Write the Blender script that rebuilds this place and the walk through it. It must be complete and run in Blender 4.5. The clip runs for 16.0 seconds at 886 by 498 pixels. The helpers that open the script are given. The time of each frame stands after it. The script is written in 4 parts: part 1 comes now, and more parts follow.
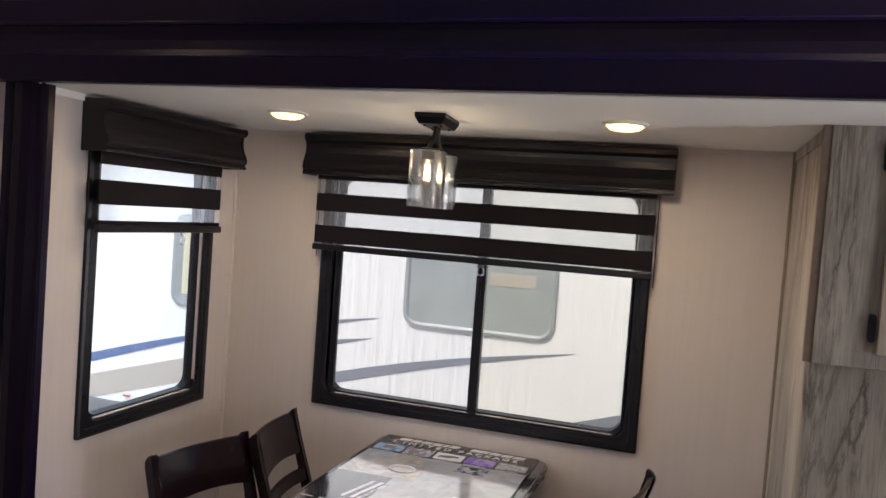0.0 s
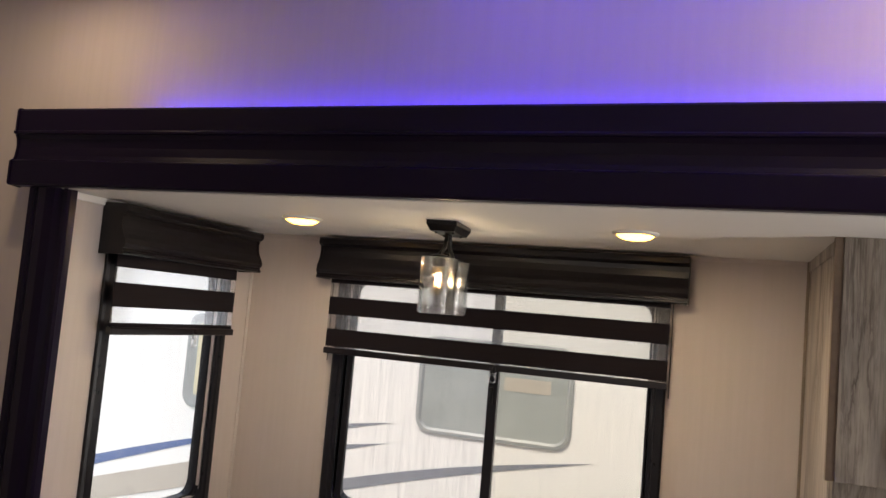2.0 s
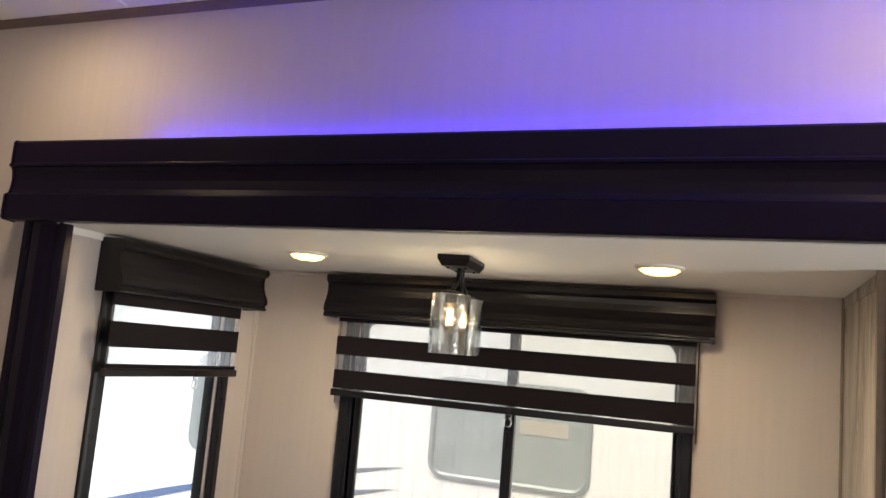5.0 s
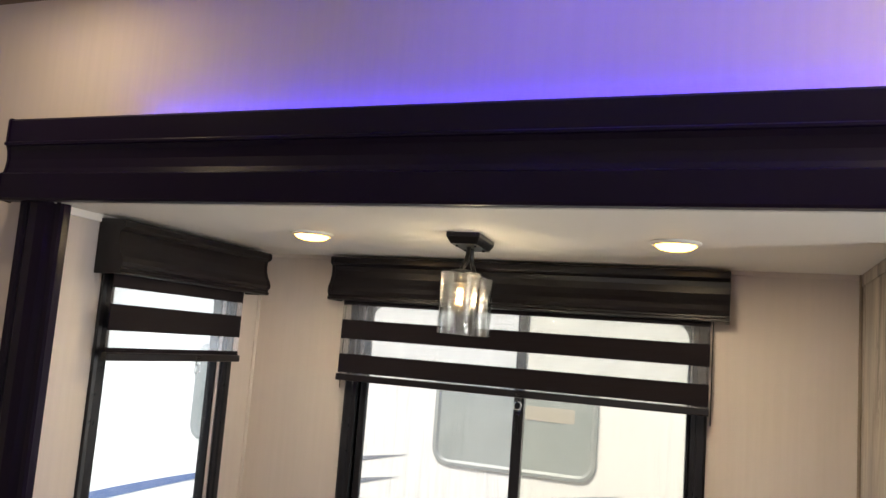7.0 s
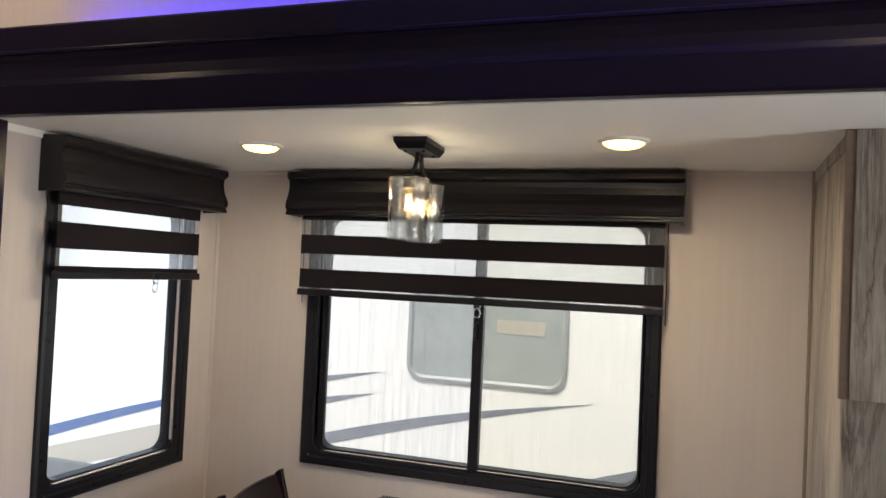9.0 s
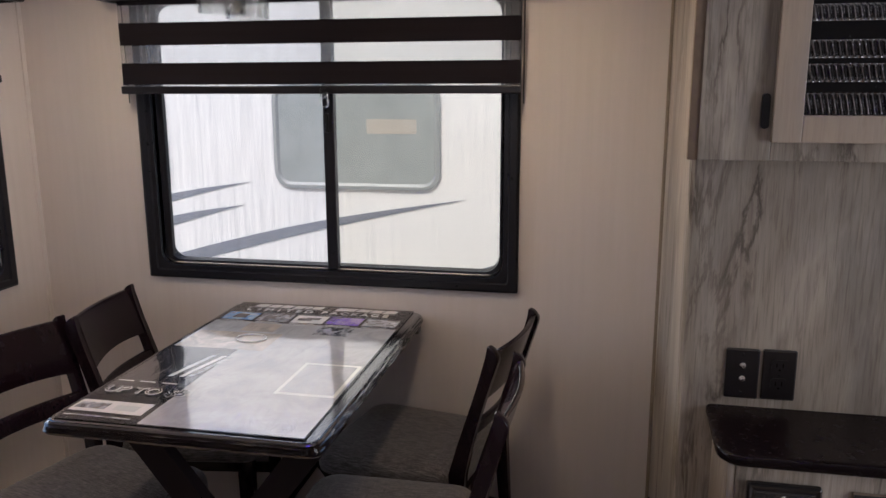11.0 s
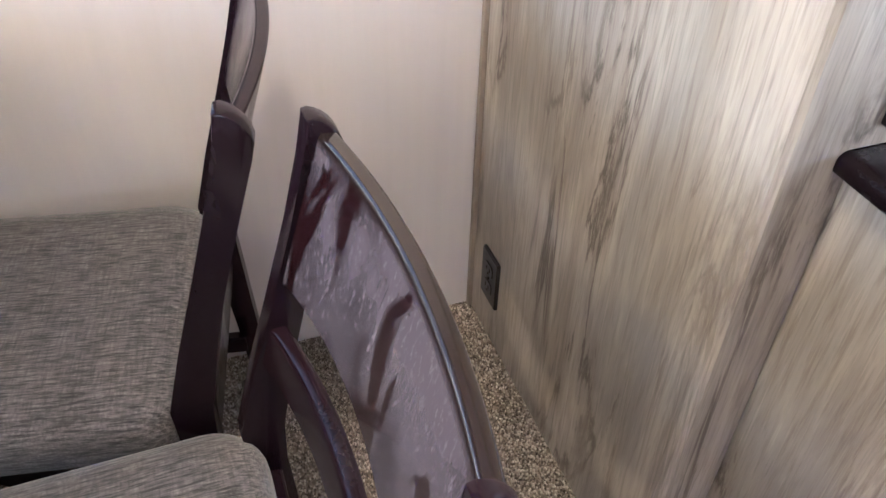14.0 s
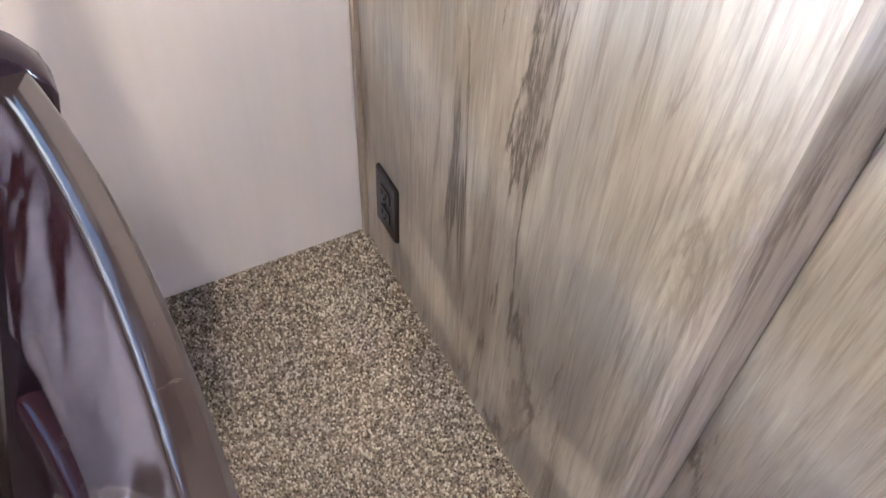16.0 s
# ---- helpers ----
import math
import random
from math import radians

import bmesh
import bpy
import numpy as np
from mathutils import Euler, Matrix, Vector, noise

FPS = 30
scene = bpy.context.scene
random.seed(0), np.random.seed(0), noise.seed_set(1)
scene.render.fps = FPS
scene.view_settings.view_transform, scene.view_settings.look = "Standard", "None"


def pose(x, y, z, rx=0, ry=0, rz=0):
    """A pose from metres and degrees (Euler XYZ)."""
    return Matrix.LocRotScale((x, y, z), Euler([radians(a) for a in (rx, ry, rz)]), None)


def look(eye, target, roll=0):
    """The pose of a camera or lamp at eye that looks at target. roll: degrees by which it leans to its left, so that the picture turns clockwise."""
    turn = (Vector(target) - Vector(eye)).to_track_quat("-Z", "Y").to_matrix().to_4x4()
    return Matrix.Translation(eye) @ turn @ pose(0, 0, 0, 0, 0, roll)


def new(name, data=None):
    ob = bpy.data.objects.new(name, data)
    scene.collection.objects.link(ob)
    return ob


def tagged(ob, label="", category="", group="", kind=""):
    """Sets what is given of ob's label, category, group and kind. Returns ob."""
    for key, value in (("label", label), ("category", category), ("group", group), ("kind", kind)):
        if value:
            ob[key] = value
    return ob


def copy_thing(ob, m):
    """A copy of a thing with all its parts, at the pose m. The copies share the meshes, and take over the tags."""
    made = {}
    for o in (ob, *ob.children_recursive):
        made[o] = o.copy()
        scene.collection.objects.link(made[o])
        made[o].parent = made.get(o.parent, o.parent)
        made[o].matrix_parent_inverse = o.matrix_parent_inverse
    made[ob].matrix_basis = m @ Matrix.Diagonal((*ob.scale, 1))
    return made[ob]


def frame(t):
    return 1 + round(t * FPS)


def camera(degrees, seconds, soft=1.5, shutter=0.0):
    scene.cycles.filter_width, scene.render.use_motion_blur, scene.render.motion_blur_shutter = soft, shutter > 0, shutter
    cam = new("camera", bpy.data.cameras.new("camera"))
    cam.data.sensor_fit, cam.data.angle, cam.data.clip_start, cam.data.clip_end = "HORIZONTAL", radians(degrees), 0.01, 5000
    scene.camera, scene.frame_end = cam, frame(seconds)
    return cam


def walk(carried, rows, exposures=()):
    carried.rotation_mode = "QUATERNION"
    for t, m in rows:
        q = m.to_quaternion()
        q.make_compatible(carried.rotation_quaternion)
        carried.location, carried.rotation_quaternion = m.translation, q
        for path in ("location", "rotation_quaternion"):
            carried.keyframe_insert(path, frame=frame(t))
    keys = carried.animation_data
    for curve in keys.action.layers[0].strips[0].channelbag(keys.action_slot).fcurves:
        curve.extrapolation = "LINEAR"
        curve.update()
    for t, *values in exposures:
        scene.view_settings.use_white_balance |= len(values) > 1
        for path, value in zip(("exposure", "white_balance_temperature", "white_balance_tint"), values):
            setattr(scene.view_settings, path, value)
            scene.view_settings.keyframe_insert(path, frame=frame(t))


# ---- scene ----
cam = camera(58.9, 16.0)
PATH = [
    (0, (-0.021, 0.112, 1.622), (-0.636, 2.013, 1.535), 4.2),
    (0.5, (-0.035, 0.119, 1.629), (-0.659, 2.02, 1.627), 4.4),
    (1, (-0.017, 0.124, 1.63), (-0.667, 2.014, 1.7), 4.8),
    (1.5, (-0.005, 0.123, 1.636), (-0.673, 2.004, 1.76), 4.8),
    (2, (-0.004, 0.122, 1.643), (-0.679, 1.997, 1.806), 4.9),
    (2.5, (0.018, 0.143, 1.64), (-0.67, 2.01, 1.842), 5.0),
    (3, (0.054, 0.171, 1.64), (-0.642, 2.032, 1.869), 5.0),
    (3.5, (0.075, 0.185, 1.648), (-0.628, 2.041, 1.891), 4.9),
    (4, (0.042, 0.207, 1.648), (-0.663, 2.06, 1.906), 4.9),
    (6.5, (-0.098, 0.27, 1.625), (-0.815, 2.119, 1.884), 4.8),
    (7, (-0.089, 0.289, 1.615), (-0.795, 2.145, 1.851), 4.4),
    (7.5, (-0.076, 0.311, 1.603), (-0.769, 2.175, 1.811), 3.9),
    (8, (-0.058, 0.329, 1.596), (-0.746, 2.2, 1.758), 3.3),
    (10.3, (0.075, 0.398, 1.526), (-0.47, 2.313, 1.328), 1.0),
    (10.5, (0.081, 0.425, 1.526), (-0.428, 2.342, 1.268), 0.6),
    (11, (0.076, 0.542, 1.478), (-0.312, 2.461, 1.068), -0.2),
    (11.5, (-0.002, 0.768, 1.438), (-0.24, 2.664, 0.849), -0.6),
    (12, (-0.025, 1.006, 1.352), (-0.111, 2.85, 0.582), -0.9),
    (12.5, (-0.043, 1.327, 1.302), (0.03, 3.092, 0.363), -0.5),
    (13, (-0.12, 1.562, 1.231), (0.122, 3.232, 0.158), 0.3),
    (13.5, (-0.199, 1.728, 1.188), (0.207, 3.273, -0.016), 1.0),
    (14, (-0.21, 1.853, 1.156), (0.326, 3.273, -0.146), 1.5),
    (14.5, (-0.148, 1.985, 1.083), (0.47, 3.289, -0.301), 2.6),
    (15, (-0.104, 2.06, 1.012), (0.546, 3.279, -0.434), 3.1),
    (15.5, (-0.084, 2.091, 1.006), (0.578, 3.25, -0.483), 3.3),
    (16, (-0.078, 2.088, 1.012), (0.578, 3.213, -0.505), 3.3),
]
walk(cam, [(t, look(eye, target, roll)) for t, eye, target, roll in PATH],
     [(0.0, 1.15, 5700, 11), (1.5, 1.05, 6200, 12), (2.5, 1.2, 6250, 11), (4.0, 1.38, 6150, 8), (8.0, 1.5, 6000, 6), (10.5, 1.0, 5600, 11),
      (11.3, 1.2, 5650, 15), (12.0, 1.65, 5900, 16), (13.0, 2.65, 5450, 9), (14.5, 3.5, 4950, 8), (16.0, 3.85, 4850, 8)])

# ---- world, sun and lamps ----
world = bpy.data.worlds.new("sky")
scene.world = world
world.use_nodes = True
wn = world.node_tree.nodes
sky = wn.new("ShaderNodeTexSky")
sky.sky_type, sky.sun_disc = "NISHITA", False
sky.sun_elevation, sky.sun_rotation = radians(52), radians(200)
sky.dust_density = 4.0
wn["Background"].inputs[1].default_value = 0.105
world.node_tree.links.new(sky.outputs[0], wn["Background"].inputs[0])

sun = new("sun", bpy.data.lights.new("sun", "SUN"))
sun.data.energy, sun.data.angle, sun.data.color = 1.05, radians(8), (1.0, 0.96, 0.9)
sun.matrix_world = look((-2.0, -5.0, 7.5), (0, 0, 0))


def area_lamp(name, eye, target, width, height, watts, colour):
    lamp = new(name, bpy.data.lights.new(name, "AREA"))
    lamp.data.shape, lamp.data.size, lamp.data.size_y = "RECTANGLE", width, height
    lamp.data.energy, lamp.data.color = watts, colour
    lamp.matrix_world = look(eye, target)
    return lamp


# unseen lamps added before solid walls: assumed daylight from the right end, and rear fill
area_lamp("daylight_right_fill", (2.34, 1.40, 1.05), (-1.8, 1.80, 1.45), 0.9, 1.6, 18, (1.0, 0.95, 0.88))
area_lamp("rear_fill_lamp", (-0.9, -0.98, 1.25), (-0.9, 2.0, 0.8), 1.3, 0.7, 1.9, (1.0, 0.95, 0.88))

# added lamp out of view outside the narrow window, in place of sky light between the trailers
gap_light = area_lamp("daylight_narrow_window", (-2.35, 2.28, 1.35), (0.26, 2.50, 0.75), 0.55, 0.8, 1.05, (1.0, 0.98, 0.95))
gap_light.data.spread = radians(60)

# ---- materials ----


class Mat:
    """A node material with a Principled surface."""

    def __init__(self, name, colour=(0.5, 0.5, 0.5), rough=0.5, metal=0.0, **more):
        self.m = bpy.data.materials.new(name)
        self.m.use_nodes = True
        self.t = self.m.node_tree
        self.b = self.t.nodes["Principled BSDF"]
        self.put("Base Color", (*colour, 1))
        self.put("Roughness", rough)
        self.put("Metallic", metal)
        for k, v in more.items():
            self.put(k.replace("_", " "), v)

    def put(self, key, v):
        self.b.inputs[key].default_value = v

    def node(self, kind, **inputs):
        n = self.t.nodes.new(kind)
        for k, v in inputs.items():
            n.inputs[k].default_value = v
        return n

    def link(self, a, b):
        self.t.links.new(a, b)

    def coords(self, scale=(1, 1, 1), turn=(0, 0, 0), source="Object"):
        c = self.t.nodes.new("ShaderNodeTexCoord")
        m = self.t.nodes.new("ShaderNodeMapping")
        m.inputs["Scale"].default_value = scale
        m.inputs["Rotation"].default_value = [radians(a) for a in turn]
        self.link(c.outputs[source], m.inputs[0])
        return m.outputs[0]

    def noise(self, vector, scale=1.0, detail=4.0, rough=0.55, warp=0.0):
        n = self.node("ShaderNodeTexNoise", Scale=scale, Detail=detail, Roughness=rough, Distortion=warp)
        self.link(vector, n.inputs["Vector"])
        return n.outputs[0]

    def ramp(self, fac, *stops):
        r = self.t.nodes.new("ShaderNodeValToRGB")
        e = r.color_ramp.elements
        while len(e) < len(stops):
            e.new(0.5)
        for el, (p, c) in zip(e, stops):
            el.position, el.color = p, (*c, 1) if len(c) == 3 else c
        self.link(fac, r.inputs[0])
        return r.outputs[0]

    def mix(self, fac, a, b, mode="MIX"):
        n = self.t.nodes.new("ShaderNodeMix")
        n.data_type, n.blend_type = "RGBA", mode
        for sock, v in ((n.inputs[0], fac), (n.inputs[6], a), (n.inputs[7], b)):
            if isinstance(v, (int, float)):
                sock.default_value = v
            elif isinstance(v, tuple):
                sock.default_value = (*v, 1)
            else:
                self.link(v, sock)
        return n.outputs[2]

    def colour(self, out):
        self.link(out, self.b.inputs["Base Color"])

    def roughness(self, fac, lo, hi):
        n = self.node("ShaderNodeMapRange")
        n.inputs["To Min"].default_value, n.inputs["To Max"].default_value = lo, hi
        self.link(fac, n.inputs[0])
        self.link(n.outputs[0], self.b.inputs["Roughness"])

    def bump(self, height, strength=0.2, depth=0.002):
        n = self.node("ShaderNodeBump", Strength=strength, Distance=depth)
        self.link(height, n.inputs["Height"])
        self.link(n.outputs[0], self.b.inputs["Normal"])


def wall_paper(name, a, b):
    w = Mat(name, a, 0.62)
    streak = w.noise(w.coords((55, 55, 2.2)), 1.0, 5, 0.6)
    blot = w.noise(w.coords((2.2, 2.2, 1.6)), 1.0, 3)
    w.colour(w.mix(w.ramp(streak, (0.35, (0, 0, 0)), (0.68, (1, 1, 1))), a, w.mix(blot, b, a)))
    w.roughness(streak, 0.5, 0.75)
    w.bump(w.noise(w.coords((320, 320, 60)), 1.0, 2), 0.12, 0.0006)
    return w.m


def drift_wood(name, light, mid, dark, grain_turn=(0, 0, 0), shift=0.0):
    """Weathered plank laminate: soft tan and grey fields, wavering dark veins, fine grain."""
    w = Mat(name, mid, 0.45)

    def at(*scale):
        v = w.coords(scale, grain_turn)
        v.node.inputs["Location"].default_value = (shift, shift * 0.7, shift * 0.3)
        return v
    grey = tuple(0.42 * mid[1] + 0.48 * c for c in mid)
    field = w.noise(at(3.6, 3.6, 0.8), 1.0, 4, 0.55, 0.9)
    cloud = w.noise(at(9, 9, 1.7), 1.0, 6, 0.64, 0.45)
    strand = w.noise(at(30, 30, 2.2), 1.0, 6, 0.64, 0.4)
    crack = w.noise(at(9, 9, 1.4), 1.0, 8, 0.64, 0.55)
    where = w.noise(at(5, 5, 1.8), 1.0, 3, 0.5, 0.5)
    fine = w.noise(at(150, 150, 8), 1.0, 4, 0.65, 0.3)
    tone = w.ramp(field, (0.34, mid), (0.50, light), (0.62, mid), (0.74, light))
    tone = w.mix(w.ramp(cloud, (0.44, (0, 0, 0)), (0.62, (0.7, 0.7, 0.7))), tone, grey)
    tone = w.mix(w.ramp(strand, (0.30, (0.4, 0.4, 0.4)), (0.48, (0, 0, 0))), tone, w.mix(0.5, tone, dark))
    tone = w.mix(w.ramp(strand, (0.56, (0, 0, 0)), (0.74, (0.4, 0.4, 0.4))), tone, tuple(min(1, c * 1.12) for c in light))
    patch = w.ramp(where, (0.44, (0, 0, 0)), (0.60, (1, 1, 1)))
    halo = w.ramp(crack, (0.40, (0, 0, 0)), (0.50, (0.36, 0.36, 0.36)), (0.60, (0, 0, 0)))
    line = w.ramp(crack, (0.472, (0, 0, 0)), (0.497, (0.85, 0.85, 0.85)), (0.503, (0.85, 0.85, 0.85)), (0.53, (0, 0, 0)))
    tone = w.mix(w.mix(patch, (0, 0, 0), halo), tone, tuple(c * 1.3 for c in dark))
    tone = w.mix(w.mix(patch, (0.0, 0.0, 0.0), line), tone, tuple(c * 0.75 for c in dark))
    tone = w.mix(w.ramp(fine, (0.34, (0.8, 0.8, 0.8)), (0.52, (0, 0, 0))), tone, w.mix(0.5, tone, dark))
    pore = w.noise(at(430, 430, 13), 1.0, 3, 0.6, 0.2)
    tone = w.mix(w.ramp(pore, (0.56, (0, 0, 0)), (0.70, (0.22, 0.22, 0.22))), tone, tuple(min(1, c * 1.15) for c in light))
    w.colour(w.mix(w.ramp(pore, (0.30, (0.36, 0.36, 0.36)), (0.43, (0, 0, 0))), tone, w.mix(0.5, tone, dark)))
    w.roughness(fine, 0.36, 0.55)
    w.bump(fine, 0.16, 0.0006)
    return w.m


def dark_wood(name, colour, smudge, rough=(0.16, 0.42), coat=0.3, film=1.5):
    w = Mat(name, colour, 0.3, Coat_Weight=coat, Coat_IOR=film, Coat_Roughness=0.12)
    hand = w.noise(w.coords((14, 14, 9)), 1.0, 4, 0.6, 0.8)
    grain = w.noise(w.coords((160, 160, 60)), 1.0, 4, 0.6)
    marks = w.ramp(hand, (0.47, (0, 0, 0)), (0.58, (1, 1, 1)))
    w.colour(w.mix(marks, colour, w.mix(w.ramp(grain, (0.4, (0, 0, 0)), (0.7, (1, 1, 1))), colour, smudge)))
    w.roughness(marks, *rough)
    w.bump(grain, 0.03, 0.0004)
    return w.m


def plain(name, colour, rough=0.5, metal=0.0, vary=0.12, scale=30, **more):
    w = Mat(name, colour, rough, metal, **more)
    n = w.noise(w.coords((scale,) * 3), 1.0, 4, 0.6)
    w.colour(w.mix(n, tuple(c * (1 - vary) for c in colour), tuple(min(1, c * (1 + vary)) for c in colour)))
    w.roughness(n, max(0.02, rough * 0.75), min(1, rough * 1.25))
    return w.m


def glowing(name, colour, strength, base=(0.8, 0.8, 0.8)):
    w = Mat(name, base, 0.4)
    w.put("Emission Color", (*colour, 1))
    w.put("Emission Strength", strength)
    return w.m


def grazing(w, least, most):
    """A mirror share that grows towards grazing sight."""
    face = w.node("ShaderNodeLayerWeight", Blend=0.5)
    power = w.node("ShaderNodeMath")
    power.operation = "POWER"
    power.inputs[1].default_value = 4.0
    w.link(face.outputs["Facing"], power.inputs[0])
    span = w.node("ShaderNodeMapRange")
    span.inputs["To Min"].default_value, span.inputs["To Max"].default_value = least, most
    w.link(power.outputs[0], span.inputs[0])
    return span.outputs[0]


def thin_glass(name, tint=(0.96, 0.97, 0.97), seeds=0.0, least=0.05):
    w = Mat(name, tint, 0.02)
    clear = w.t.nodes.new("ShaderNodeBsdfTransparent")
    clear.inputs[0].default_value = (*tint, 1)
    gloss = w.node("ShaderNodeBsdfGlossy", Roughness=0.03)
    if seeds:
        n = w.node("ShaderNodeBump", Strength=seeds, Distance=0.002)
        w.link(w.noise(w.coords((110, 110, 80)), 1.0, 2), n.inputs["Height"])
        w.link(n.outputs[0], gloss.inputs["Normal"])
    film = w.t.nodes.new("ShaderNodeMixShader")
    w.link(grazing(w, least, 0.8), film.inputs[0])
    w.link(clear.outputs[0], film.inputs[1])
    w.link(gloss.outputs[0], film.inputs[2])
    w.link(film.outputs[0], w.t.nodes["Material Output"].inputs[0])
    return w.m


def glass(name, tint=(1, 1, 1), rough=0.0, seeds=0.0):
    w = Mat(name, tint, rough, Transmission_Weight=1.0, IOR=1.45)
    if seeds:
        w.bump(w.noise(w.coords((90, 90, 60)), 1.0, 2), seeds, 0.002)
    return w.m


def window_pane(name, dirt, tint=(0.93, 0.95, 0.95)):
    """Thin glass: mostly clear, a mirror film, and a veil of dried rain streaks."""
    w = Mat(name, (0.7, 0.7, 0.7), 0.7)
    clear = w.t.nodes.new("ShaderNodeBsdfTransparent")
    clear.inputs[0].default_value = (*tint, 1)
    gloss = w.node("ShaderNodeBsdfGlossy", Roughness=0.02)
    film = w.t.nodes.new("ShaderNodeMixShader")
    w.link(grazing(w, 0.015, 0.6), film.inputs[0])
    w.link(clear.outputs[0], film.inputs[1])
    w.link(gloss.outputs[0], film.inputs[2])
    run = w.noise(w.coords((70, 70, 3)), 1.0, 5, 0.7, 0.6)
    drop = w.noise(w.coords((150, 150, 22)), 1.0, 4, 0.7, 1.0)
    run = w.mix(0.35, run, drop)
    haze = dirt * 0.35
    veil = w.ramp(run, (0.42, (haze, haze, haze)), (0.56, (dirt, dirt, dirt)), (0.68, (dirt * 2.2, dirt * 2.2, dirt * 2.2)))
    thin = w.node("ShaderNodeBsdfTranslucent", Color=(0.86, 0.84, 0.80, 1))
    film_dirt = w.t.nodes.new("ShaderNodeMixShader")
    film_dirt.inputs[0].default_value = 0.7
    w.link(w.b.outputs[0], film_dirt.inputs[1])
    w.link(thin.outputs[0], film_dirt.inputs[2])
    whole = w.t.nodes.new("ShaderNodeMixShader")
    w.link(veil, whole.inputs[0])
    w.link(film.outputs[0], whole.inputs[1])
    w.link(film_dirt.outputs[0], whole.inputs[2])
    w.link(whole.outputs[0], w.t.nodes["Material Output"].inputs[0])
    return w.m


def sheer_cloth(name):
    w = Mat(name, (0.85, 0.84, 0.86), 0.9)
    thin = w.node("ShaderNodeBsdfTranslucent", Color=(0.9, 0.9, 0.92, 1))
    clear = w.t.nodes.new("ShaderNodeBsdfTransparent")
    one, two = w.t.nodes.new("ShaderNodeMixShader"), w.t.nodes.new("ShaderNodeMixShader")
    one.inputs[0].default_value, two.inputs[0].default_value = 0.92, 0.80
    w.link(w.b.outputs[0], one.inputs[1])
    w.link(thin.outputs[0], one.inputs[2])
    w.link(one.outputs[0], two.inputs[1])
    w.link(clear.outputs[0], two.inputs[2])
    w.link(two.outputs[0], w.t.nodes["Material Output"].inputs[0])
    return w.m


def weave(name, a, b, fine=(60, 900, 900), sheen=0.25):
    w = Mat(name, a, 0.95)
    across = w.noise(w.coords(fine), 1.0, 3, 0.7)
    along = w.noise(w.coords((fine[1] * 0.8, fine[0], fine[2])), 1.0, 2, 0.6)
    w.colour(w.mix(w.ramp(across, (0.36, (0, 0, 0)), (0.66, (1, 1, 1))), a, w.mix(along, b, a)))
    w.bump(across, 0.5, 0.001)
    w.put("Sheen Weight", sheen)
    return w.m


WALL = wall_paper("taupe_wall_vinyl", (0.605, 0.55, 0.53), (0.56, 0.507, 0.485))
UPPER_WALL = wall_paper("pale_wall_vinyl", (0.57, 0.512, 0.485), (0.53, 0.475, 0.45))
CEILING = plain("ceiling_white", (0.88, 0.86, 0.83), 0.65, 0, 0.03, 6)
WOOD = drift_wood("grey_drift_wood", (0.435, 0.385, 0.325), (0.265, 0.224, 0.180), (0.08, 0.06, 0.046))
WOOD_CROSS = drift_wood("grey_drift_wood_across", (0.435, 0.385, 0.325), (0.265, 0.224, 0.180), (0.08, 0.06, 0.046), (0, 90, 0), 3.1)
DOOR_WOOD = drift_wood("pale_door_laminate", (0.44, 0.36, 0.285), (0.41, 0.33, 0.255), (0.31, 0.25, 0.197), (0, 0, 0), 5.0)
EDGE_WOOD = plain("brown_edge_band", (0.17, 0.125, 0.09), 0.5, 0, 0.25, 60)
CHAIR_WOOD = dark_wood("espresso_chair_wood", (0.010, 0.0045, 0.0075), (0.013, 0.008, 0.011), (0.15, 0.27), 0.06)
CHAIR_WOOD.node_tree.nodes["Principled BSDF"].inputs["Specular IOR Level"].default_value = 0.24
# rail with wiped dust; the grey film also holds reflected sheen as colour
dust = Mat("espresso_rail_dust_and_sheen", (0.03, 0.016, 0.019), 0.3, Coat_Weight=0.45, Coat_Roughness=0.05, Specular_IOR_Level=0.4)
wiped = dust.noise(dust.coords((12, 17, 6.5)), 1.0, 4, 0.55, 0.9)
field = dust.noise(dust.coords((5, 7, 7)), 1.0, 3, 0.5, 0.4)
grit = dust.noise(dust.coords((240, 240, 240)), 1.0, 3, 0.7)
scuff = dust.noise(dust.coords((240, 240, 70), (24, 0, 0)), 1.0, 5, 0.72, 0.5)
nick = dust.noise(dust.coords((230, 330, 110)), 1.0, 3, 0.6, 0.5)
high = dust.t.nodes.new("ShaderNodeSeparateXYZ")
dust.link(dust.coords(), high.inputs[0])
face_only = dust.ramp(high.outputs[2], (0.8215, (1, 1, 1)), (0.8275, (0, 0, 0)))
film = dust.mix(face_only, (0, 0, 0), dust.ramp(wiped, (0.42, (0, 0, 0)), (0.465, (1, 1, 1))))
veil = dust.mix(dust.ramp(grit, (0.42, (0, 0, 0)), (0.72, (1, 1, 1))), (0.020, 0.014, 0.018), (0.046, 0.036, 0.043))
veil = dust.mix(dust.ramp(field, (0.44, (0, 0, 0)), (0.58, (1, 1, 1))), veil, (0.075, 0.061, 0.071))
veil = dust.mix(dust.ramp(scuff, (0.54, (0, 0, 0)), (0.70, (0.75, 0.75, 0.75))), veil, (0.145, 0.128, 0.138))
# the top face gets a paler brown in place of light from above
tone = dust.mix(film, dust.mix(face_only, (0.013, 0.0085, 0.008), (0.011, 0.0035, 0.0045)), veil)
dust.colour(dust.mix(dust.ramp(nick, (0.64, (0, 0, 0)), (0.76, (0.22, 0.22, 0.22))), tone, (0.11, 0.085, 0.08)))
dust.roughness(film, 0.15, 0.27)
